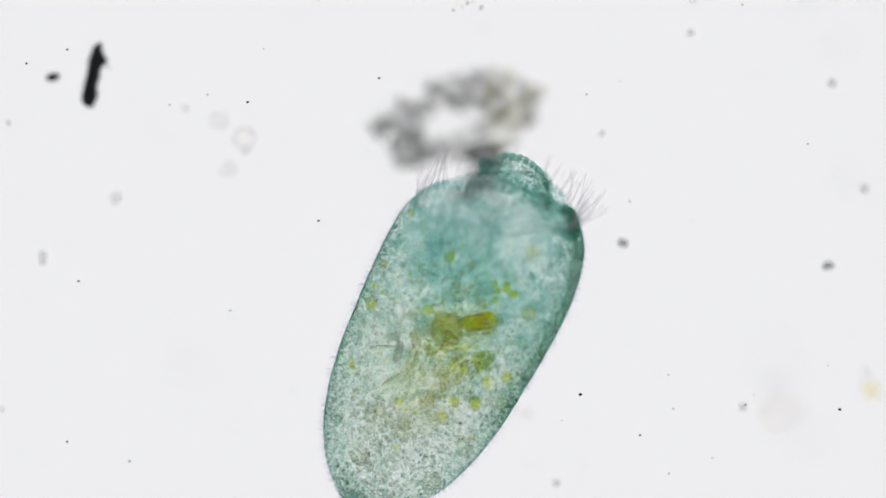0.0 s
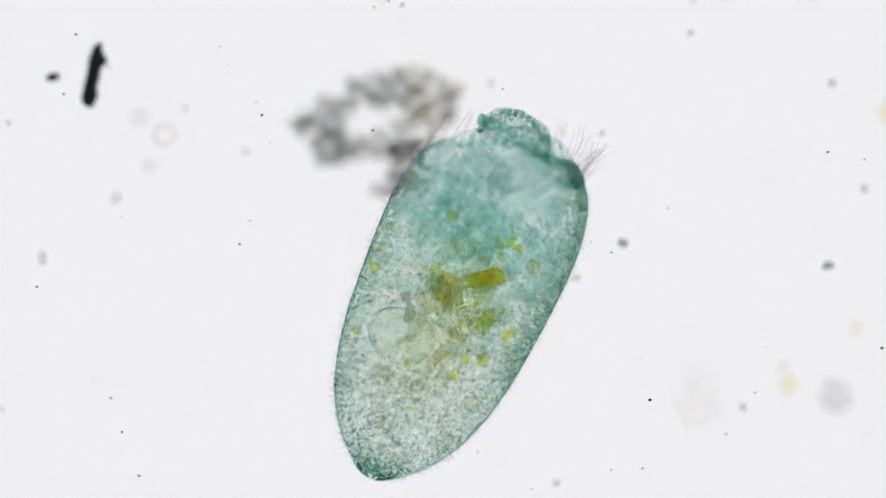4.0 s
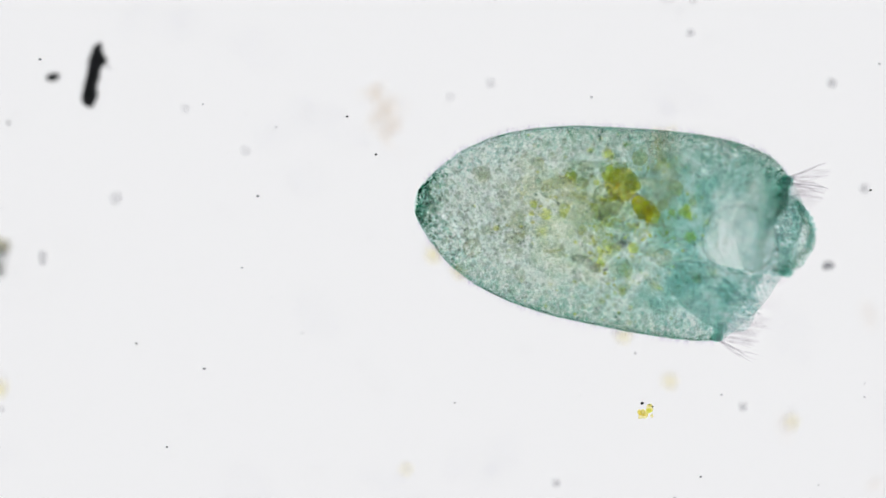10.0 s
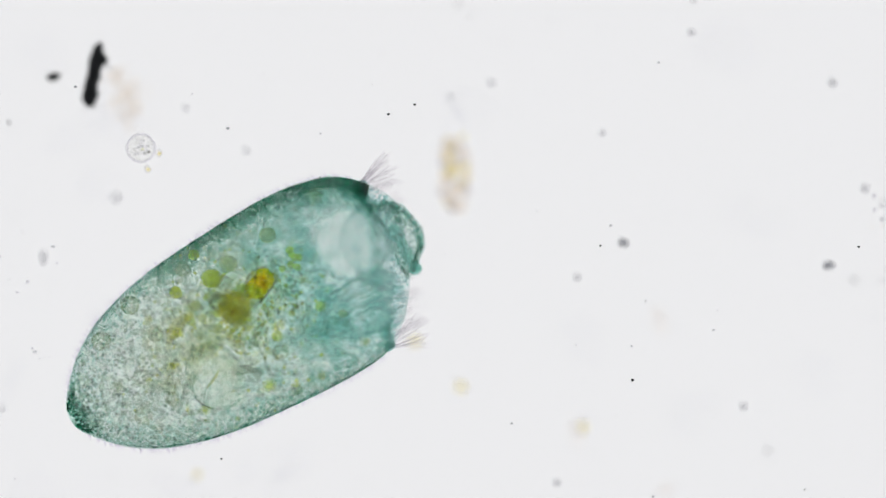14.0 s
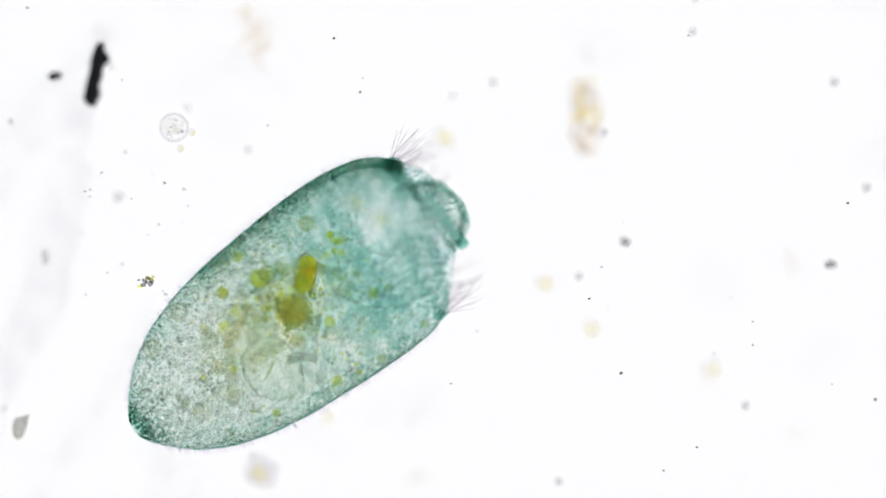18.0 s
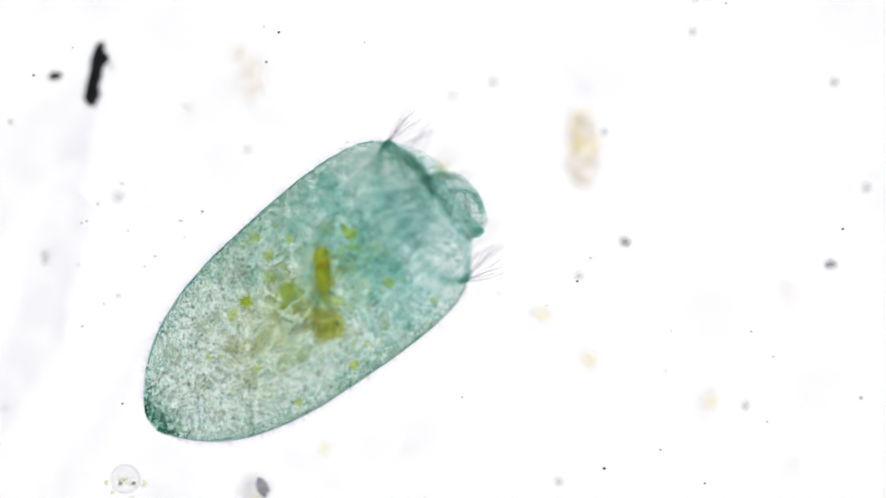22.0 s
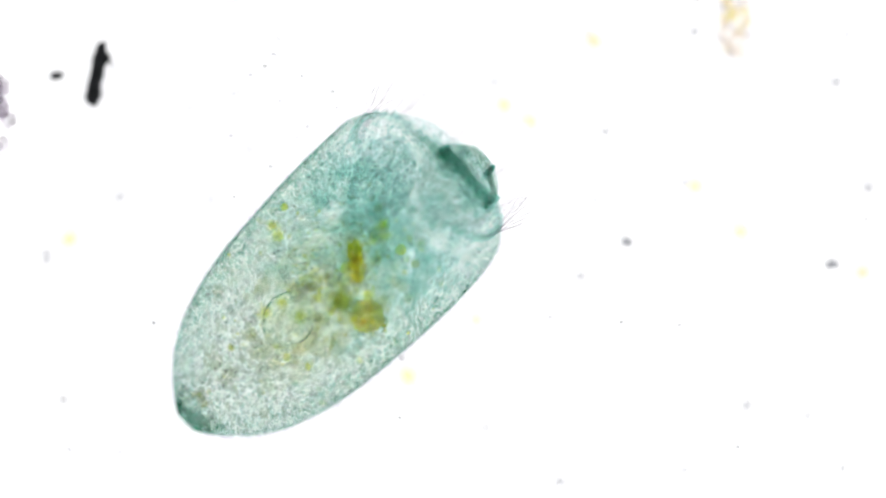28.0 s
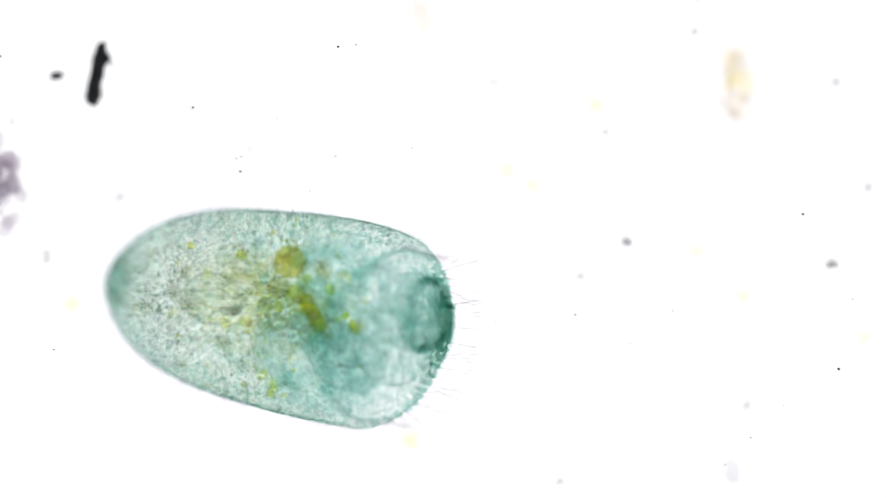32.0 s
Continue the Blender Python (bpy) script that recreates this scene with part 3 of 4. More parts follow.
    part("ochre_food_sausage", mesh_of("ochre_food_sausage", v, f, OCHRE), body, "ochre sausage-shaped food remnant", spot(*inside(0.36, 62, math.radians(-30)), (0.5, 0.15, 0.35)))

    # green and olive food vacuoles
    kinds = []
    for k in range(6):
        v, f = lump(1, (1, 0.94, 0.9), 0.15, 30 + k, 2)
        kinds.append((mesh_of("food_vacuole", v, f, LIME if k % 3 else OLIVE), "lime green food vacuole" if k % 3 else "olive food vacuole"))
    for k in range(46):
        me, label = kinds[k % 6]
        u = min(0.76, max(0.2, rnd.gauss(0.5, 0.14)))
        r = min(float(np.interp(u, us, rs)) - 25, abs(rnd.gauss(0, 95)) + 20)
        z = rnd.choice((4, 5, 6, 6, 7, 8, 11)) * (1.4 if k % 3 == 0 else 0.95)
        q = inside(u, r, rnd.uniform(0, 2 * PI))
        if in_vacuole(q, z):
            continue
        part("food_vacuole", me, body, label, spot(*q, (rnd.random() * 3, rnd.random() * 3, 0), (z, z, z)))
    # pale bubbles, each in a thin grain shell that imitates a dark outline
    stock = []
    for k in range(5):
        v, f = lump(1, (1, 0.96, 0.93), 0.06, 70 + k, 2)
        outline_grains = []
        for _ in range(220):
            q = Vector((rnd.gauss(0, 1), rnd.gauss(0, 1), rnd.gauss(0, 1))).normalized()
            outline_grains.append(q * rnd.uniform(0.93, 1.0))
        me = scatter("bubble_outline", outline_grains, [0.06] * 220, BUBBLE)
        stock.append((mesh_of("bubble", v, f, PALE if k % 2 else HAZE), me))
    for k in range(34):
        u = min(0.68, max(0.16, rnd.gauss(0.42, 0.13)))
        r = min(float(np.interp(u, us, rs)) - 28, abs(rnd.gauss(0, 70)) + 30)
        z = rnd.choice((8, 10, 12, 14, 17))
        q = inside(u, r, rnd.uniform(0, 2 * PI))
        if in_vacuole(q, z):
            continue
        bubble = part("bubble", stock[k % 5][0], body, "pale yellowish bubble", spot(*q, (0, 0, rnd.random()), (z, z, z)))
        tagged(part("bubble_outline", stock[k % 5][1], bubble), kind="stuff")
    # a bunch of green grains before the vacuole
    for k in range(7):
        part("food_vacuole", kinds[1][0], body, "lime green food vacuole", spot(*inside(0.70 + 0.02 * rnd.uniform(-1, 1), 60 + 18 * rnd.uniform(-1, 1), 0.2 + 0.25 * rnd.uniform(-1, 1)), (0, 0, k), (7, 7, 7)))
    # slender needles
    for k in range(9):
        u, p = rnd.uniform(0.36, 0.66), rnd.uniform(0, 2 * PI)
        v, f = tube([(-20, 0, 0), (-6, 1.5, 0), (8, 1, 0), (22, -1, 0)], [1, 2.6, 2.6, 0.8], 6)
        part("needle", mesh_of("needle", v, f, LIME if k % 2 else OLIVE), body, "slender greenish needle", spot(*inside(u, rnd.uniform(40, 110), p), (p, rnd.uniform(-0.6, 0.6), rnd.uniform(-0.8, 0.8))))
    # yellowish haze of half-digested food
    for k in range(4):
        v, f = lump(1, (rnd.uniform(80, 130), rnd.uniform(45, 75), rnd.uniform(45, 70)), 0.45, 50 + k, 3)
        part("food_haze", mesh_of("food_haze", v, f, HAZE), body, "yellowish cloud of food", spot(*inside(rnd.uniform(0.3, 0.58), rnd.uniform(5, 70), rnd.uniform(0, 2 * PI)), (rnd.random(), rnd.random() * 0.5, rnd.random() * 0.5)))
    return body


# ---- dirt that stays where it is ----
def here(px, py, z):
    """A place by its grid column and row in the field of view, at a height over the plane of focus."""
    k = (D - z * U) / D
    return (px - 784) * k, (441 - py) * k, z


def dirt_rod():
    line = ((-9, -54, 8), (-9, -44, 13), (-7, -32, 14), (-5, -18, 12), (-2, -4, 13), (1, 10, 12), (4, 24, 14), (7, 36, 12), (9, 46, 8), (12, 56, 4))
    v, f = tube([(p[0], p[1], 0) for p in line], [p[2] for p in line], 14)
    v = [(p[0] + 6 * noise.noise(Vector((p[0], p[1], p[2])) * 0.09), p[1] + 6 * noise.noise(Vector((p[1], p[0], 3)) * 0.12), p[2]) for p in v]
    ob = tagged(new("dirt_rod"), "black rod-shaped speck of dirt with frayed ends in the water film", "dirt")
    part("core", mesh_of("core", v, f, SOOT), ob)
    v, f = tube([(8, 30, 0), (18, 22, 0), (27, 11, 2), (33, 8, 2)], [3.5, 2.2, 1.5, 0.8], 6)
    part("frayed_hair", mesh_of("frayed_hair", v, f, DUST), ob)
    v, f = lump(1, (7, 8, 6), 0.5, 4, 2)
    part("crumb", mesh_of("crumb", v, f, SOOT), ob, "", spot(17, 26, 0))
    ob.matrix_basis = spot(*here(166, 133, 125))


def dust(px, py, rx, ry, z, mat, seed, label):
    v, f = lump(1, (rx, ry, min(rx, ry)), 0.5, seed, 2)
    ob = tagged(new("dust_speck", mesh_of("dust_speck", v, f, mat)), label, "dust", "still specks in the water film")
    ob.matrix_basis = spot(*here(px, py, z))


def still_dirt():
    dirt_rod()
    dark, grey = "small dark grey speck of dust in the water film", "faint grey speck of dust in the water film"
    dust(94, 137, 12, 7, 128, SOOT, 1, "small blackish speck of dust beside the black rod")
    for k, (px, py, rx, ry, m) in enumerate(((1102, 430, 9, 8, DUST), (1465, 470, 10, 8, DUST), (1222, 58, 7, 7, FAINT), (1472, 148, 8, 8, FAINT), (1530, 335, 8, 8, FAINT),
                                             (1020, 491, 7, 7, FAINT), (1315, 720, 7, 8, FAINT), (985, 855, 8, 7, FAINT), (76, 457, 7, 12, FAINT), (15, 218, 3, 3, SOOT), (1226, 2, 3, 2, SOOT),
                                             (205, 352, 9, 8, FAINT), (868, 148, 6, 7, FAINT), (797, 172, 5, 5, FAINT), (328, 193, 6, 5, FAINT), (435, 267, 6, 6, FAINT), (1065, 236, 6, 6, FAINT), (4, 725, 4, 4, FAINT))):
        z = 108 if px > 950 or px < 130 else 164
        dust(px, py, rx, ry, z, m, k + 2, dark if m is not FAINT else grey)


# ---- drifting debris ----
def grains_thing(name, label, category, blobs, seed):
    """A clump: a bundle of uneven grains, each a part."""
    rnd = random.Random(seed)
    ob = tagged(new(name), label, category)
    stock = {}
    for k, (x, y, z, r, mat) in enumerate(blobs):
        key = (mat.name, k % 5)
        if key not in stock:
            v, f = lump(1, (1, 0.9, 0.8), 0.55, seed + k, 2)
            stock[key] = mesh_of("grain", v, f, mat)
        part("grain", stock[key], ob, "", spot(x, y, z, (rnd.random() * 6, rnd.random() * 6, rnd.random() * 6), (r, r, r)))
    return ob


def mulm_clump():
    """A loose ring of grey debris with a bay and a tongue."""
    rnd = random.Random(9)
    blobs = []
    while len(blobs) < 256:
        x, y = rnd.uniform(-150, 150), rnd.uniform(-95, 95)
        if (x / 138) ** 2 + (y / 74) ** 2 > 1 + 0.25 * noise.noise(Vector((x * 0.03, y * 0.03, 2))):
            continue
        if ((x + 16) / 50) ** 2 + ((y + 6) / 22) ** 2 < 1 + 0.3 * noise.noise(Vector((x * 0.05, y * 0.05, 7))):
            continue
        blobs.append((x, y + 0.2 * x, rnd.gauss(0, 12), rnd.uniform(5, 14), MULM_YELLOW if x > 45 and rnd.random() < 0.6 else MULM))
    for k in range(44):
        blobs.append((rnd.gauss(38, 22), rnd.uniform(-135, -50), rnd.gauss(0, 14), rnd.uniform(7, 15), MULM))
    clump = grains_thing("debris_clump", "loose grey and yellowish clump of debris with a hole", "debris", blobs, 3)
    c = [Vector(blobs[rnd.randrange(len(blobs))][:3]) + Vector((rnd.gauss(0, 9), rnd.gauss(0, 9), rnd.gauss(0, 9))) for _ in range(2600)]
    tagged(part("fine_grains", scatter("fine_grains", c, [rnd.uniform(1, 3.2) for _ in c], GRAINS), clump, "fine grey grit"), kind="stuff")
    return clump


def side_clump():
    rnd = random.Random(19)
    blobs = [(rnd.gauss(0, 26), rnd.gauss(0, 34), rnd.gauss(0, 20), rnd.uniform(9, 20), MULM_VIOLET) for _ in range(60)]
    return grains_thing("debris_clump", "dense purplish grey clump of debris", "debris", blobs, 5)


def amber_flake():
    rnd = random.Random(29)
    blobs = []
    for _ in range(170):
        y = rnd.uniform(-68, 66) + rnd.gauss(0, 8)
        blobs.append((0.12 * y + rnd.uniform(-28, 28) * (1 - 0.4 * abs(y) / 80) + rnd.gauss(0, 4), y, rnd.gauss(0, 12), rnd.uniform(4, 9), (AMBER, AMBER, AMBER, AMBER, AMBER, CLOUD, FLAKE, ALGA_PALE)[rnd.randrange(8)]))
    return grains_thing("amber_flake", "pale amber flake of clustered grains drifting in the water", "debris", blobs, 7)


def pale_flake():
    rnd = random.Random(39)
    blobs = [(rnd.gauss(0, 16), rnd.gauss(0, 28), rnd.gauss(0, 12), rnd.uniform(4, 10), CLOUD if rnd.random() < 0.4 else AMBER) for _ in range(70)]
    return grains_thing("pale_flake", "pale cream flake of loose grains drifting in the water", "debris", blobs, 8)


def yellow_bit():
    rnd = random.Random(49)
    blobs = [(rnd.gauss(0, 9), rnd.gauss(0, 8), rnd.gauss(0, 4), rnd.uniform(3, 7), LIME if rnd.random() < 0.35 else ALGA) for _ in range(14)]
    blobs += [(14, 10, 3, 1.6, SOOT), (8, 14, 2, 1.3, SOOT)]
    return grains_thing("yellow_bit", "small yellow crumb of algae with dark dots", "debris", blobs, 9)


def ring_cell():
    ob = tagged(new("round_cell"), "colourless round cell with a thin wall and clear grains", "cell")
    v, f = ring(24.5, 1.9)
    part("wall", mesh_of("wall", v, f, FLAKE), ob)
    v, f = lump(23, (1, 1, 0.7), 0.05, 4, 3)
    part("plasm", mesh_of("plasm", v, f, JELLY), ob)
    rnd = random.Random(4)
    for k in range(20):
        w, r = rnd.uniform(0, 2 * PI), 18 * rnd.random() ** 0.6
        if k % 3 == 0:
            v, f = ring(rnd.uniform(2.5, 4), 0.8, 0.8, 12, 5)
        else:
            v, f = lump(rnd.uniform(1.4, 3.0), (1, 0.7, 0.7), 0.5, k, 2)
        part("granule", mesh_of("granule", v, f, (FLAKE, FAINT, LIME if k % 4 == 0 else RIND)[k % 3]), ob, "", spot(r * math.cos(w), r * math.sin(w), 3))
    return ob


def alga(rx, ry, turn, seed):
    ob = tagged(new("algal_cell"), "small round yellow algal cell with a darker wall", "cell", "yellow algal cells")
    v, f = lump(1, (rx, ry, min(rx, ry)), 0.15, seed, 3)
    part("wall", mesh_of("wall", v, f, CLOUD), ob, "", spot(0, 0, 0, (0, 0, turn)))
    v, f = ring(rx, 1.6, ry / rx)
    part("rim", mesh_of("rim", v, f, CELL_SKIN), ob, "", spot(0, 0, 0, (0, 0, turn)))
    v, f = lump(1, (rx * 0.62, ry * 0.6, ry * 0.5), 0.35, seed + 1, 2)
    part("plastid", mesh_of("plastid", v, f, ALGA if rx < 9 else ALGA_PALE), ob, "yellow plastid", spot(1, -1, 0, (0, 0, turn)))
    return ob


def smudge(rx, ry, mat, label, seed):
    v, f = lump(1, (rx, ry, 8), 0.5, seed, 3)
    return tagged(new("faint_flake", mesh_of("faint_flake", v, f, mat)), label, "debris", "faint flakes")


def smear(length, wide, seed):
    """A long thin streak of grime on the glass."""
    n = 26
    pts = [(wide * 0.9 * noise.noise(Vector((seed, k * 0.13, 0))), -length / 2 + length * k / n, 0) for k in range(n + 1)]
    v, f = tube(pts, [wide * (0.3 + 0.7 * math.sin(PI * (k + 0.5) / (n + 1))) * (1 + 0.4 * noise.noise(Vector((k * 0.3, seed, 5)))) for k in range(n + 1)], 10)
    v = [(p[0], p[1], p[2] * 0.12) for p in v]
    return tagged(new("grime_streak", mesh_of("grime_streak", v, f, GRIME_THICK)), "faint grey streak of grime on the glass slide", "grime", "grime streaks", "stuff")


def pale_cell(r, seed):
    ob = tagged(new("pale_cell"), "pale round cell with a faint pinkish wall", "cell", "pale round cells")
    v, f = ring(r, 2.6, 0.95)
    part("wall", mesh_of("wall", v, f, FLAKE), ob)
    v, f = lump(r - 2, (1, 0.95, 0.6), 0.1, seed, 3)
    part("plasm", mesh_of("plasm", v, f, CLOUD), ob)
    return ob


def crumb(label, mats, count, spread, seed):
    rnd = random.Random(seed)
    blobs = [(rnd.gauss(0, spread), rnd.gauss(0, spread), rnd.gauss(0, 3), rnd.uniform(2, 5.5), mats[rnd.randrange(len(mats))]) for _ in range(count)]
    return grains_thing("crumb", label, "debris", blobs, seed)


def speck(r, mat, label, seed):
    v, f = lump(r, (1, 0.8, 0.7), 0.5, seed, 1)
    return tagged(new("drifting_speck", mesh_of("drifting_speck", v, f, mat)), label, "speck", "drifting specks")


still_dirt()
CILIATE = ciliate()


# ---- what moves ----
FOCUS = ((0, 0), (26.5, 40), (27.5, 80), (28.0, 105), (28.5, 180), (29.0, 300), (29.5, 295), (30.0, 190), (30.5, 100), (31.0, 45), (31.5, 0), (32.0, 0))


def stage(t):
    """How far the stage stands above its first height."""
    return float(np.interp(t, [p[0] for p in FOCUS], [p[1] for p in FOCUS]))


def swim(t, px, py, ax, ay, roll):
    """The ciliate's pose from its hind tip, its mouth and its turn round its own length."""
    z = float(np.interp(t, (0, 26.5, 27.5, 28, 28.5, 29, 29.5, 30, 30.5, 31, 31.5, 32), (0, 20, 35, 50, 120, 230, 205, 150, 88, 35, -25, -60)))
    # on its winding way the nose rises while the side with the lobe is turned down
    lead = max(0.0, min(1.0, -1.6 * math.sin(math.radians(roll - 92))))
    hold = float(np.interp(t, (0, 27.5, 28.3), (0, 0, 1)))
    tilt = lead * (1 - hold) + hold * float(np.interp(t, (28.3, 29.1, 30.0, 30.7), (-1, -1, 0, 1)))
    a, b = nudge(t)
    p, q = Vector(here(px, py, z)), Vector(here(ax, ay, z))
    d = q - p
    c = min(1.0, d.length / 690)
    u = (d.normalized() * c + Vector((0, 0, tilt * math.sqrt(1 - c * c)))).normalized()
    n = Vector((d.y, -d.x, 0)).normalized()
    w = u.cross(n)
    m = Matrix((u, n, w)).transposed().to_4x4()
    mid = (p + q) / 2 + Vector((a, b, 0))
    return Matrix.Translation(mid * U) @ m @ Matrix.Rotation(-math.radians(roll), 4, "X")


def at(t, px, py, z=0, turn=0):
    a, b = nudge(t)
    x, y, z = here(px, py, DEPTH * (z + stage(t)))
    return pose((x + a) * U, (y + b) * U, z * U, 0, 0, turn)


def drift(ob, z, spots, turn=0):
    """Carry a thing along places given as seconds, column, row."""
    walk(ob, [(t, at(t, px, py, z, turn)) for t, px, py in spots])


STREAM = ((0, 2120, 60), (1, 2115, 60), (2, 1990, 50), (3.5, 1975, 50), (5.5, 1915, 50), (6, 1850, 50), (6.5, 1760, 50), (6.9, 1490, 52), (7, 1419, 50), (7.5, 1311, 38), (8, 1300, 156), (8.5, 1297, 328), (9, 1295, 351), (9.5, 1295, 349), (10, 1175, 300), (10.5, 960, 260), (11, 800, 240), (12, 788, 252), (12.5, 776, 300), (13, 783, 295), (13.5, 788, 303), (14.5, 830, 312), (15.5, 903, 318),
          (16, 985, 323), (16.5, 1050, 323))
STREAM_ON = ((17, 1035, 247), (17.5, 1036, 211), (18, 1037, 208), (19, 1033, 209), (20, 1032, 215), (20.5, 1029, 228), (21, 1025, 322), (21.5, 1029, 295), (22, 1031, 264), (22.5, 1030, 249), (23, 1029, 251), (24, 1042, 258), (24.5, 1150, 266), (25, 1313, 270), (25.5, 1315, 255), (26.5, 1308, 140), (27.5, 1300, 35), (28, 1300, 35), (29, 1285, 43), (29.5, 1285, 44), (30, 1293, 42), (30.5, 1293, 40), (31, 1293, 145), (31.5, 1296, 155), (32, 1305, 150))


def streaming(dx, dy):
    return [(t, x + dx, y + dy) for t, x, y in STREAM + STREAM_ON]


def motions():
    rnd_left = random.Random(5)
    walk(CILIATE, [
        (0.0, swim(0.0, 629, 912, 935, 305, -31)), (0.5, swim(0.5, 651, 898, 954, 328, 2)),
        (1.0, swim(1.0, 677, 899, 1023, 334, 58)), (1.5, swim(1.5, 556, 975, 909, 352, 101)),
        (2.0, swim(2.0, 406, 917, 873, 441, 157)), (2.5, swim(2.5, 351, 814, 921, 491, 200)),
        (3.0, swim(3.0, 434, 810, 949, 367, 252)), (3.5, swim(3.5, 596, 848, 949, 253, 286)),
        (4.0, swim(4.0, 654, 848, 938, 223, 322)), (4.5, swim(4.5, 703, 847, 913, 199, 359)),
        (5.0, swim(5.0, 736, 845, 887, 183, 396)), (5.5, swim(5.5, 748, 842, 876, 178, 434)),
        (6.0, swim(6.0, 634, 808, 908, 173, 472)), (6.5, swim(6.5, 462, 569, 972, 137, 512)),
        (7.0, swim(7.0, 147, 375, 811, 181, 579)), (7.5, swim(7.5, 162, 339, 768, 26, 628)),
        (8.0, swim(8.0, 137, 470, 771, 183, 678)), (8.5, swim(8.5, 185, 688, 702, 290, 744)),
        (9.0, swim(9.0, 355, 664, 919, 286, 806)), (9.5, swim(9.5, 524, 480, 1202, 356, 857)),
        (10.0, swim(10.0, 728, 356, 1428, 447, 926)), (10.5, swim(10.5, 602, 331, 1294, 397, 984)),
        (11.0, swim(11.0, 290, 392, 984, 330, 1014)), (11.5, swim(11.5, 197, 538, 869, 327, 1033)),
        (12.0, swim(12.0, 190, 707, 792, 338, 1093)), (12.5, swim(12.5, 177, 774, 688, 327, 1127)),
        (13.0, swim(13.0, 144, 763, 741, 426, 1180)), (13.5, swim(13.5, 124, 728, 740, 433, 1212)),
        (14.0, swim(14.0, 133, 738, 724, 410, 1250)), (14.5, swim(14.5, 157, 765, 691, 358, 1291)),
        (15.0, swim(15.0, 193, 801, 659, 306, 1334)), (15.5, swim(15.5, 239, 840, 645, 283, 1379)),
        (16.0, swim(16.0, 393, 899, 686, 313, 1429)), (16.5, swim(16.5, 435, 991, 749, 358, 1479)),
        (17.0, swim(17.0, 375, 871, 771, 339, 1521)), (17.5, swim(17.5, 311, 808, 796, 325, 1561)),
        (18.0, swim(18.0, 249, 753, 787, 361, 1593)), (18.5, swim(18.5, 195, 746, 702, 368, 1634)),
        (19.0, swim(19.0, 274, 793, 652, 275, 1668)), (19.5, swim(19.5, 368, 674, 655, 86, 1739)),
        (20.0, swim(20.0, 371, 640, 788, 95, 1779)), (20.5, swim(20.5, 435, 713, 795, 151, 1808)),
        (21.0, swim(21.0, 428, 854, 811, 266, 1842)), (21.5, swim(21.5, 351, 815, 829, 343, 1879)),
        (22.0, swim(22.0, 274, 745, 804, 325, 1913)), (22.5, swim(22.5, 204, 673, 756, 299, 1956)),
        (23.0, swim(23.0, 174, 655, 696, 275, 1988)), (23.5, swim(23.5, 169, 677, 656, 265, 2015)),
        (24.0, swim(24.0, 215, 746, 598, 218, 2049)), (24.5, swim(24.5, 347, 787, 659, 180, 2079)),
        (25.0, swim(25.0, 522, 821, 834, 222, 2099)), (25.5, swim(25.5, 539, 846, 828, 226, 2130)),
        (26.0, swim(26.0, 531, 834, 816, 220, 2149)), (26.5, swim(26.5, 508, 806, 800, 207, 2165)),
        (27.0, swim(27.0, 475, 778, 788, 195, 2182)), (27.5, swim(27.5, 432, 762, 784, 190, 2202)),
        (28.0, swim(28.0, 335, 743, 821, 264, 2232)), (28.5, swim(28.5, 259, 685, 801, 283, 2255)),
        (29.0, swim(29.0, 192, 628, 798, 324, 2274)), (29.5, swim(29.5, 151, 581, 798, 340, 2294)),
        (30.0, swim(30.0, 117, 523, 776, 370, 2314)), (30.5, swim(30.5, 70, 471, 736, 382, 2333)),
        (31.0, swim(31.0, 40, 534, 716, 503, 2353)), (31.5, swim(31.5, 100, 500, 737, 552, 2387)),
        (32.0, swim(32.0, 178, 497, 777, 595, 2417))])
    # the cilia beat in waves that run round the mouth
    for hair, m, k in CILIA:
        walk(hair, [(t / 2, m @ Matrix.Rotation(0.26 * math.sin(2.1 * t - 0.35 * k), 4, "Z")) for t in range(65)])
    walk(slide, [(t, pose(0, 0, DEPTH * stage(t) * U)) for t in (0, 26.5, 27.5, 28.0, 28.5, 29.0, 29.5, 30.0, 30.5, 31.0, 31.5, 32.0)])
    clump_way = ((0, 810, 210), (1, 808, 210), (1.5, 724, 207), (2, 687, 206), (2.5, 680, 204), (3.5, 672, 205), (5.5, 612, 204), (6, 546, 203), (6.5, 450, 215), (7, 22, 222), (7.5, -84, 204), (8, -92, 321), (8.5, -95, 475), (9, -95, 492), (9.5, -97, 490), (10, -128, 480), (10.5, -410, 460), (11, -600, 450), (32, -600, 450))
    walk(mulm_clump(), [(t, at(t, px, py, float(np.interp(t, (0, 2, 3.5, 5.5, 6.5), (300, 300, 275, 190, 170))))) for t, px, py in clump_way])
    drift(side_clump(), -150, ((0, -420, 400), (24, -420, 420), (24.5, -170, 430), (25, -14, 428), (25.5, -6, 424), (26.5, -15, 300), (27.5, -34, 187), (28, -33, 190), (29.5, -37, 186), (30.5, -36, 178), (31, -34, 300), (31.5, -18, 310), (32, -10, 325)))
    drift(amber_flake(), -315, streaming(0, 0), 8)
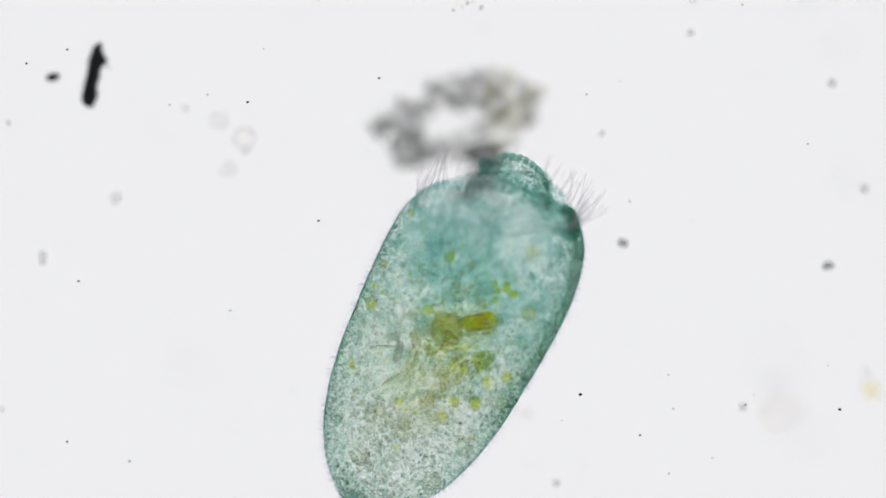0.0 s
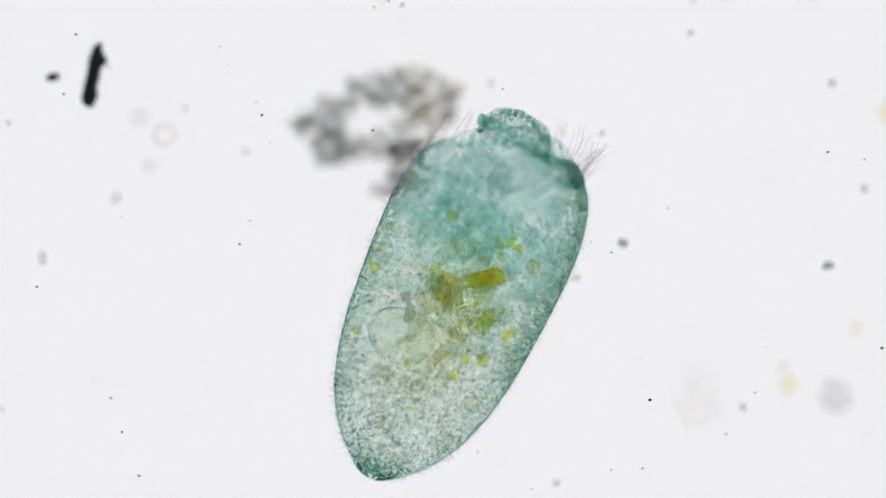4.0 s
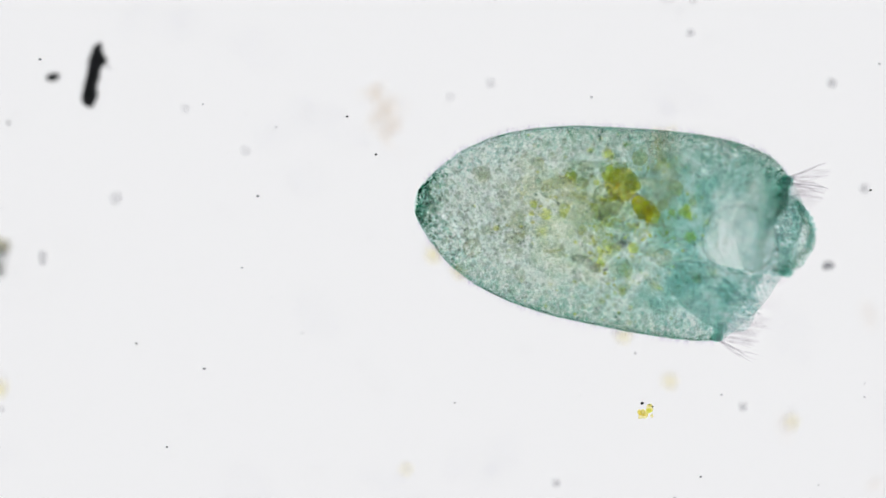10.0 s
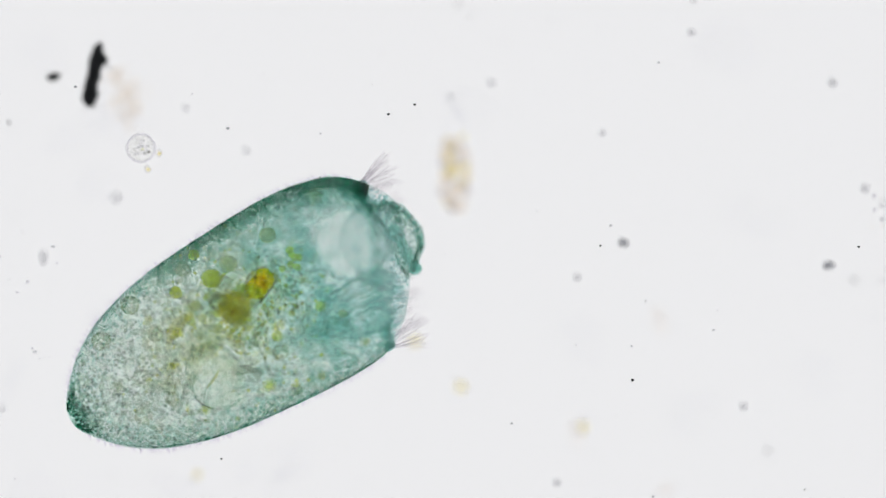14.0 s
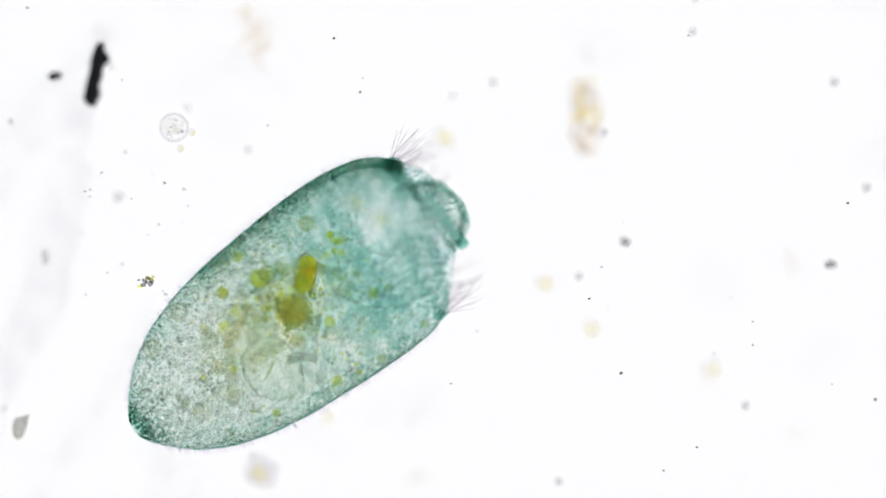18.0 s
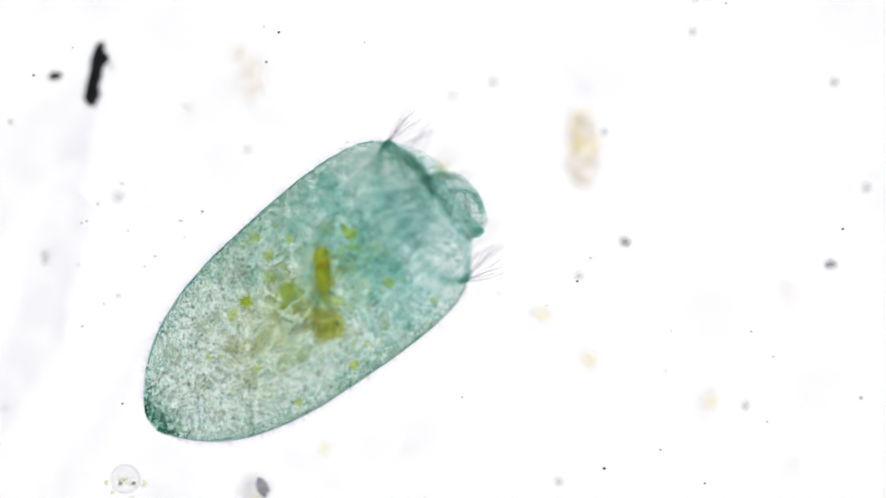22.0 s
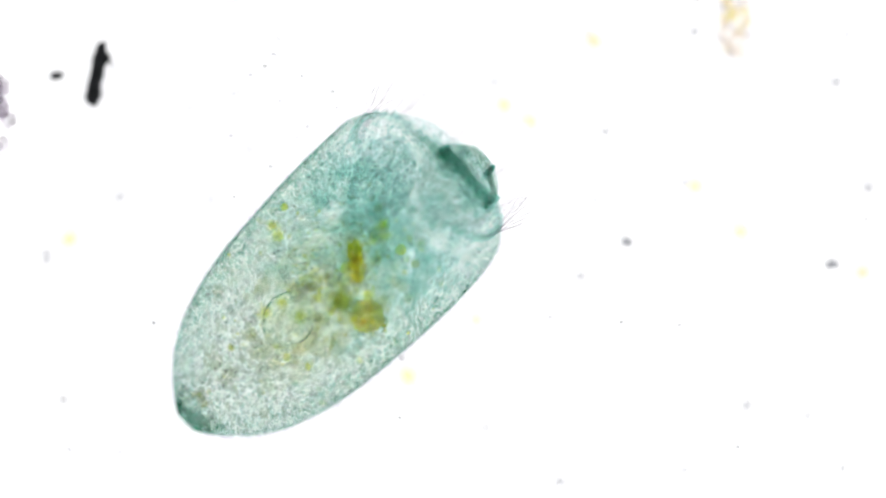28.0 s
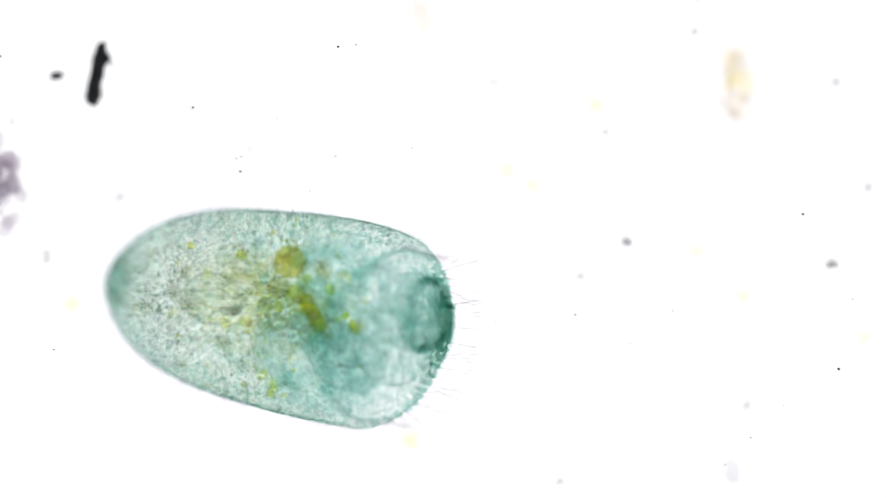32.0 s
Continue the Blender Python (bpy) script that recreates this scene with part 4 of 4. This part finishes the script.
    drift(pale_flake(), -320, ((0, 1500, -200), (6.5, 1100, -200), (7.5, 724, -130), (8, 714, 8), (8.5, 707, 172), (9, 700, 155), (9.5, 690, 200), (10, 677, 205), (10.5, 473, 190), (11, 222, 182), (11.5, 220, 175), (12, 212, 172), (13, 205, 165), (13.5, 210, 170), (15.5, 321, 180), (16, 404, 172), (16.5, 473, 180), (17, 444, 111), (17.5, 452, 75), (18, 448, 65), (19, 432, 60), (20, 440, 74), (20.5, 454, 80), (21, 452, 165), (21.5, 434, 150), (22, 436, 135), (22.5, 430, 95), (23, 433, 95), (24, 440, 90), (24.5, 550, 100), (25, 720, 100)) + ((27.5, 740, -100), (30.4, 740, -95), (31, 735, 20), (32, 740, 25)), 20)
    sinking = ((0, 2120, 340, 20), (5.5, 1900, 340, 20), (6.5, 1760, 342, 20), (6.8, 1517, 340, 20), (7, 1315, 335, 20), (7.5, 1210, 328, 20), (8, 1217, 449, 20), (8.5, 1217, 625, 20), (9, 1253, 665, 10), (9.5, 1253, 710, 0), (10, 1141, 730, -10), (10.5, 860, 627, -20), (11, 590, 617, -45), (11.2, 578, 635, -120), (11.5, 591, 662, -230), (12, 600, 690, -330), (13, 600, 720, -340), (14, 640, 960, -340), (32, 640, 960, -340))
    walk(yellow_bit(), [(t, at(t, px, py, z)) for t, px, py, z in sinking])
    path = ((0, 2000, 170), (9.5, 1100, -160), (10, 850, -110), (10.5, 590, 50), (11, 318, 160), (11.5, 289, 199), (12, 302, 222), (12.5, 280, 226), (13, 276, 235), (13.5, 262, 243), (15.5, 237, 323), (16, 308, 308), (16.5, 364, 303), (17, 348, 236), (17.5, 314, 207), (18, 308, 226), (18.5, 271, 226), (19, 250, 300), (19.5, 257, 582), (20, 231, 616), (20.5, 287, 604), (21, 311, 735), (21.5, 226, 802), (22, 222, 848), (22.5, 263, 853), (23, 290, 870), (24, 330, 930), (32, 330, 960))
    drift(ring_cell(), 30, path)
    for k, (dx, dy) in enumerate(((32, 9), (12, 37))):
        drift(alga(5, 6, 0.5 * k, 90 + k), 25, [(t, x + dx, y + dy) for t, x, y in path])
    drift(smudge(34, 36, CLOUD, "pale cream out-of-focus flake", 1), -335, ((0, 1380, 730), (1, 1375, 729), (1.5, 1285, 717), (2, 1245, 715), (2.5, 1240, 715), (3.5, 1235, 722), (5.5, 1170, 705), (6, 1110, 700), (6.5, 1006, 687), (7, 604, 683), (7.5, 495, 685), (8, 489, 812), (8.5, 489, 985), (9, 489, 1000), (32, 489, 1000)))
    drift(smudge(28, 30, FLAKE, "pale grey out-of-focus flake", 2), -330, ((0, 1640, 705), (1, 1638, 705), (1.5, 1530, 703), (2, 1491, 701), (2.5, 1481, 700), (3.5, 1479, 700), (5.5, 1406, 699), (6, 1350, 695), (6.5, 1248, 687), (7, 846, 683), (7.5, 731, 679), (8, 725, 792), (8.5, 725, 965), (9, 725, 990), (32, 725, 990)))
    drift(smudge(17, 20, FLAKE, "pale violet-grey blurred flake", 3), -180, ((0, 2150, 710), (6, 1900, 708), (6.9, 1504, 706), (7, 1439, 704), (7.5, 1328, 709), (8, 1321, 822), (8.3, 1326, 890), (9, 1326, 1010), (32, 1326, 1010)))
    drift(smudge(10, 17, DUST, "dark grey drifting flake", 4), 45, ((0, 440, 1000), (20.5, 440, 960), (21.5, 453, 890), (22, 464, 862), (22.5, 476, 800), (23, 484, 769), (23.5, 501, 771), (24, 551, 808), (24.5, 668, 835), (25, 810, 838), (25.5, 794, 836), (26.5, 800, 760), (27.5, 810, 980), (32, 820, 1000)), 25)
    drift(smudge(28, 26, FLAKE, "pale grey blurred drifting flake", 5), -300, ((0, 465, 1000), (17, 465, 900), (18, 462, 836), (19, 455, 836), (19.5, 436, 838), (20.5, 445, 846), (21, 440, 930), (22, 450, 868), (23, 440, 862), (24, 470, 900), (25, 640, 960), (32, 640, 1000)))
    drift(smudge(12, 20, RIND, "dark oval cell drifting past", 6), 60, ((0, 100, 1000), (16.5, 90, 960), (17.3, 55, 871), (17.5, 51, 828), (18, 35, 758), (18.5, 63, 782), (18.8, 80, 868), (19.2, 90, 960), (32, 90, 1000)), -20)
    for k, (dx, dy, rx, ry) in enumerate(((214, 456, 14, 26), (364, 259, 16, 26), (372, 560, 18, 14), (-300, 640, 22, 18))):
        drift(smudge(rx, ry, CLOUD, "faint grey out-of-focus flake", 10 + k), -335, streaming(dx, dy), 15)
    for k, (dx, dy, rx, ry, w) in enumerate(((-72, 294, 13, 12, 0), (10, 374, 11, 14, 0.4), (-579, 629, 14, 17, 0.3), (-1178, 387, 14, 18, -0.3), (-251, 35, 11, 15, 0.5), (-409, 150, 12, 15, 0.4), (-363, 179, 11, 14, 0.8), (226, 446, 10, 12, 0), (-457, 530, 8, 9, 0))):
        drift(alga(1.3 * rx, 1.3 * ry, w, 60 + k), -320, streaming(dx, dy))
    for k, (dx, dy, length, wide, w) in enumerate(((-985, 300, 1000, 30, -16), (-1040, 480, 900, 48, -22), (-930, 620, 700, 22, -30), (-1010, 40, 600, 60, -40), (-900, 150, 420, 18, -8))):
        drift(smear(length, wide, k), -338, [(t, x if t > 10.8 else x - 1600, y) for t, x, y in streaming(dx, dy)], w)
    early = ((0, 0, 0), (1, -2, 0), (1.5, -86, -3), (2, -123, -4), (2.5, -130, -6), (3.5, -138, -5), (5.5, -198, -6), (6, -264, -7), (6.5, -360, -5), (7, -788, 0), (7.5, -894, -6), (8, -902, 111), (32, -1000, 111))
    for k, (px, py, q, z) in enumerate(((432, 244, 20, -190), (388, 214, 15, -230), (405, 300, 12, -240))):
        drift(pale_cell(q, k), z, [(t, px + dx, py + dy) for t, dx, dy in early])
    drift(crumb("small pale crumb of loose flakes", (CLOUD, FAINT, JELLY), 14, 12, 81), -60, [(t, 830 + dx, 8 + dy) for t, dx, dy in early])
    drift(crumb("dark olive crumb of algae", (OLIVE, DUST, LIME), 14, 6, 82), -40, ((0, -60, 700), (14, -60, 640), (15.5, 173, 545), (16, 257, 507), (16.5, 306, 511), (17, 282, 441), (17.5, 270, 435), (18, 257, 498), (18.5, 193, 617), (18.8, 180, 810), (19, 170, 960), (32, 180, 1000)))
    drift(crumb("grainy yellowish crumb of algae", (OLIVE, ALGA, RIND), 20, 9, 83), -30, ((0, 340, 1000), (26.5, 340, 980), (27.5, 350, 720), (29.5, 372, 700), (30, 394, 707), (30.5, 432, 741), (31, 444, 857), (31.5, 450, 960), (32, 450, 1000)))
    drift(crumb("loose cluster of tiny pale green and grey grains", (JELLY, RIND, OLIVE, JELLY), 12, 16, 84), -50, ((0, 140, 1000), (18, 140, 960), (19, 200, 960), (19.5, 226, 850), (20, 184, 852), (20.5, 225, 850), (21, 255, 985), (22, 215, 860), (22.5, 285, 866), (23, 310, 870), (24, 330, 960), (32, 330, 1000)))
    drift(smudge(13, 24, FLAKE, "pale violet blurred flake", 31), -170, ((0, 1290, 1010), (30.4, 1285, 980), (31, 1283, 880), (31.5, 1281, 838), (32, 1297, 835)), 12)
    for k in range(26):
        dx, dy = -rnd_left.uniform(690, 900), rnd_left.uniform(60, 330)
        drift(speck(rnd_left.choice((2.2, 3.0, 4.2)), FLAKE if k % 4 else FAINT, "tiny grey drifting speck", 200 + k), -rnd_left.uniform(20, 140), [(t, x if t > 10.8 else x - 1600, y) for t, x, y in streaming(dx, dy)])
    rnd = random.Random(61)
    # flakes added at random to imitate the cloudy tone of the lit background
    for k in range(34):
        dx, dy = rnd.uniform(-1900, 700), rnd.uniform(-420, 800)
        drift(smudge(rnd.uniform(18, 60), rnd.uniform(18, 60), MOTTLE, "barely visible grey flake added to mottle the bright background", 300 + k), -rnd.uniform(200, 330), streaming(dx, dy), rnd.uniform(0, 180))
    drift(crumb("blurred pale clump with grey dots", (FAINT, FLAKE, CLOUD, CLOUD), 18, 17, 85), -110, streaming(765, 72))
    # tiny lively specks, each on a way of its own
    rnd = random.Random(91)
    for k in range(52):
        x, y, rows = rnd.uniform(-100, 1660), rnd.uniform(-60, 940), []
        for t in range(0, 33, 2):
            rows.append((t, x, y))
            x, y = x + rnd.gauss(0, 55), y + rnd.gauss(0, 45)
        drift(speck(rnd.choice((1.8, 2.2, 2.6, 3.2)), (SOOT, DUST, FAINT, FAINT)[k % 4], "tiny dark speck adrift in the water", 400 + k), rnd.uniform(-60, 60), rows)
    rnd = random.Random(77)
    for k in range(90):
        r = rnd.choice((2.2, 2.6, 3.2, 4.0, 5.0))
        dark = rnd.random() < 0.3
        dx, dy = rnd.uniform(-2000, 900), rnd.uniform(-480, 900)
        z = -rnd.uniform(195, 330)
        drift(speck(r, SOOT if dark else FAINT, "tiny dark drifting speck" if dark else "tiny grey drifting speck", k), z, streaming(dx, dy))


motions()
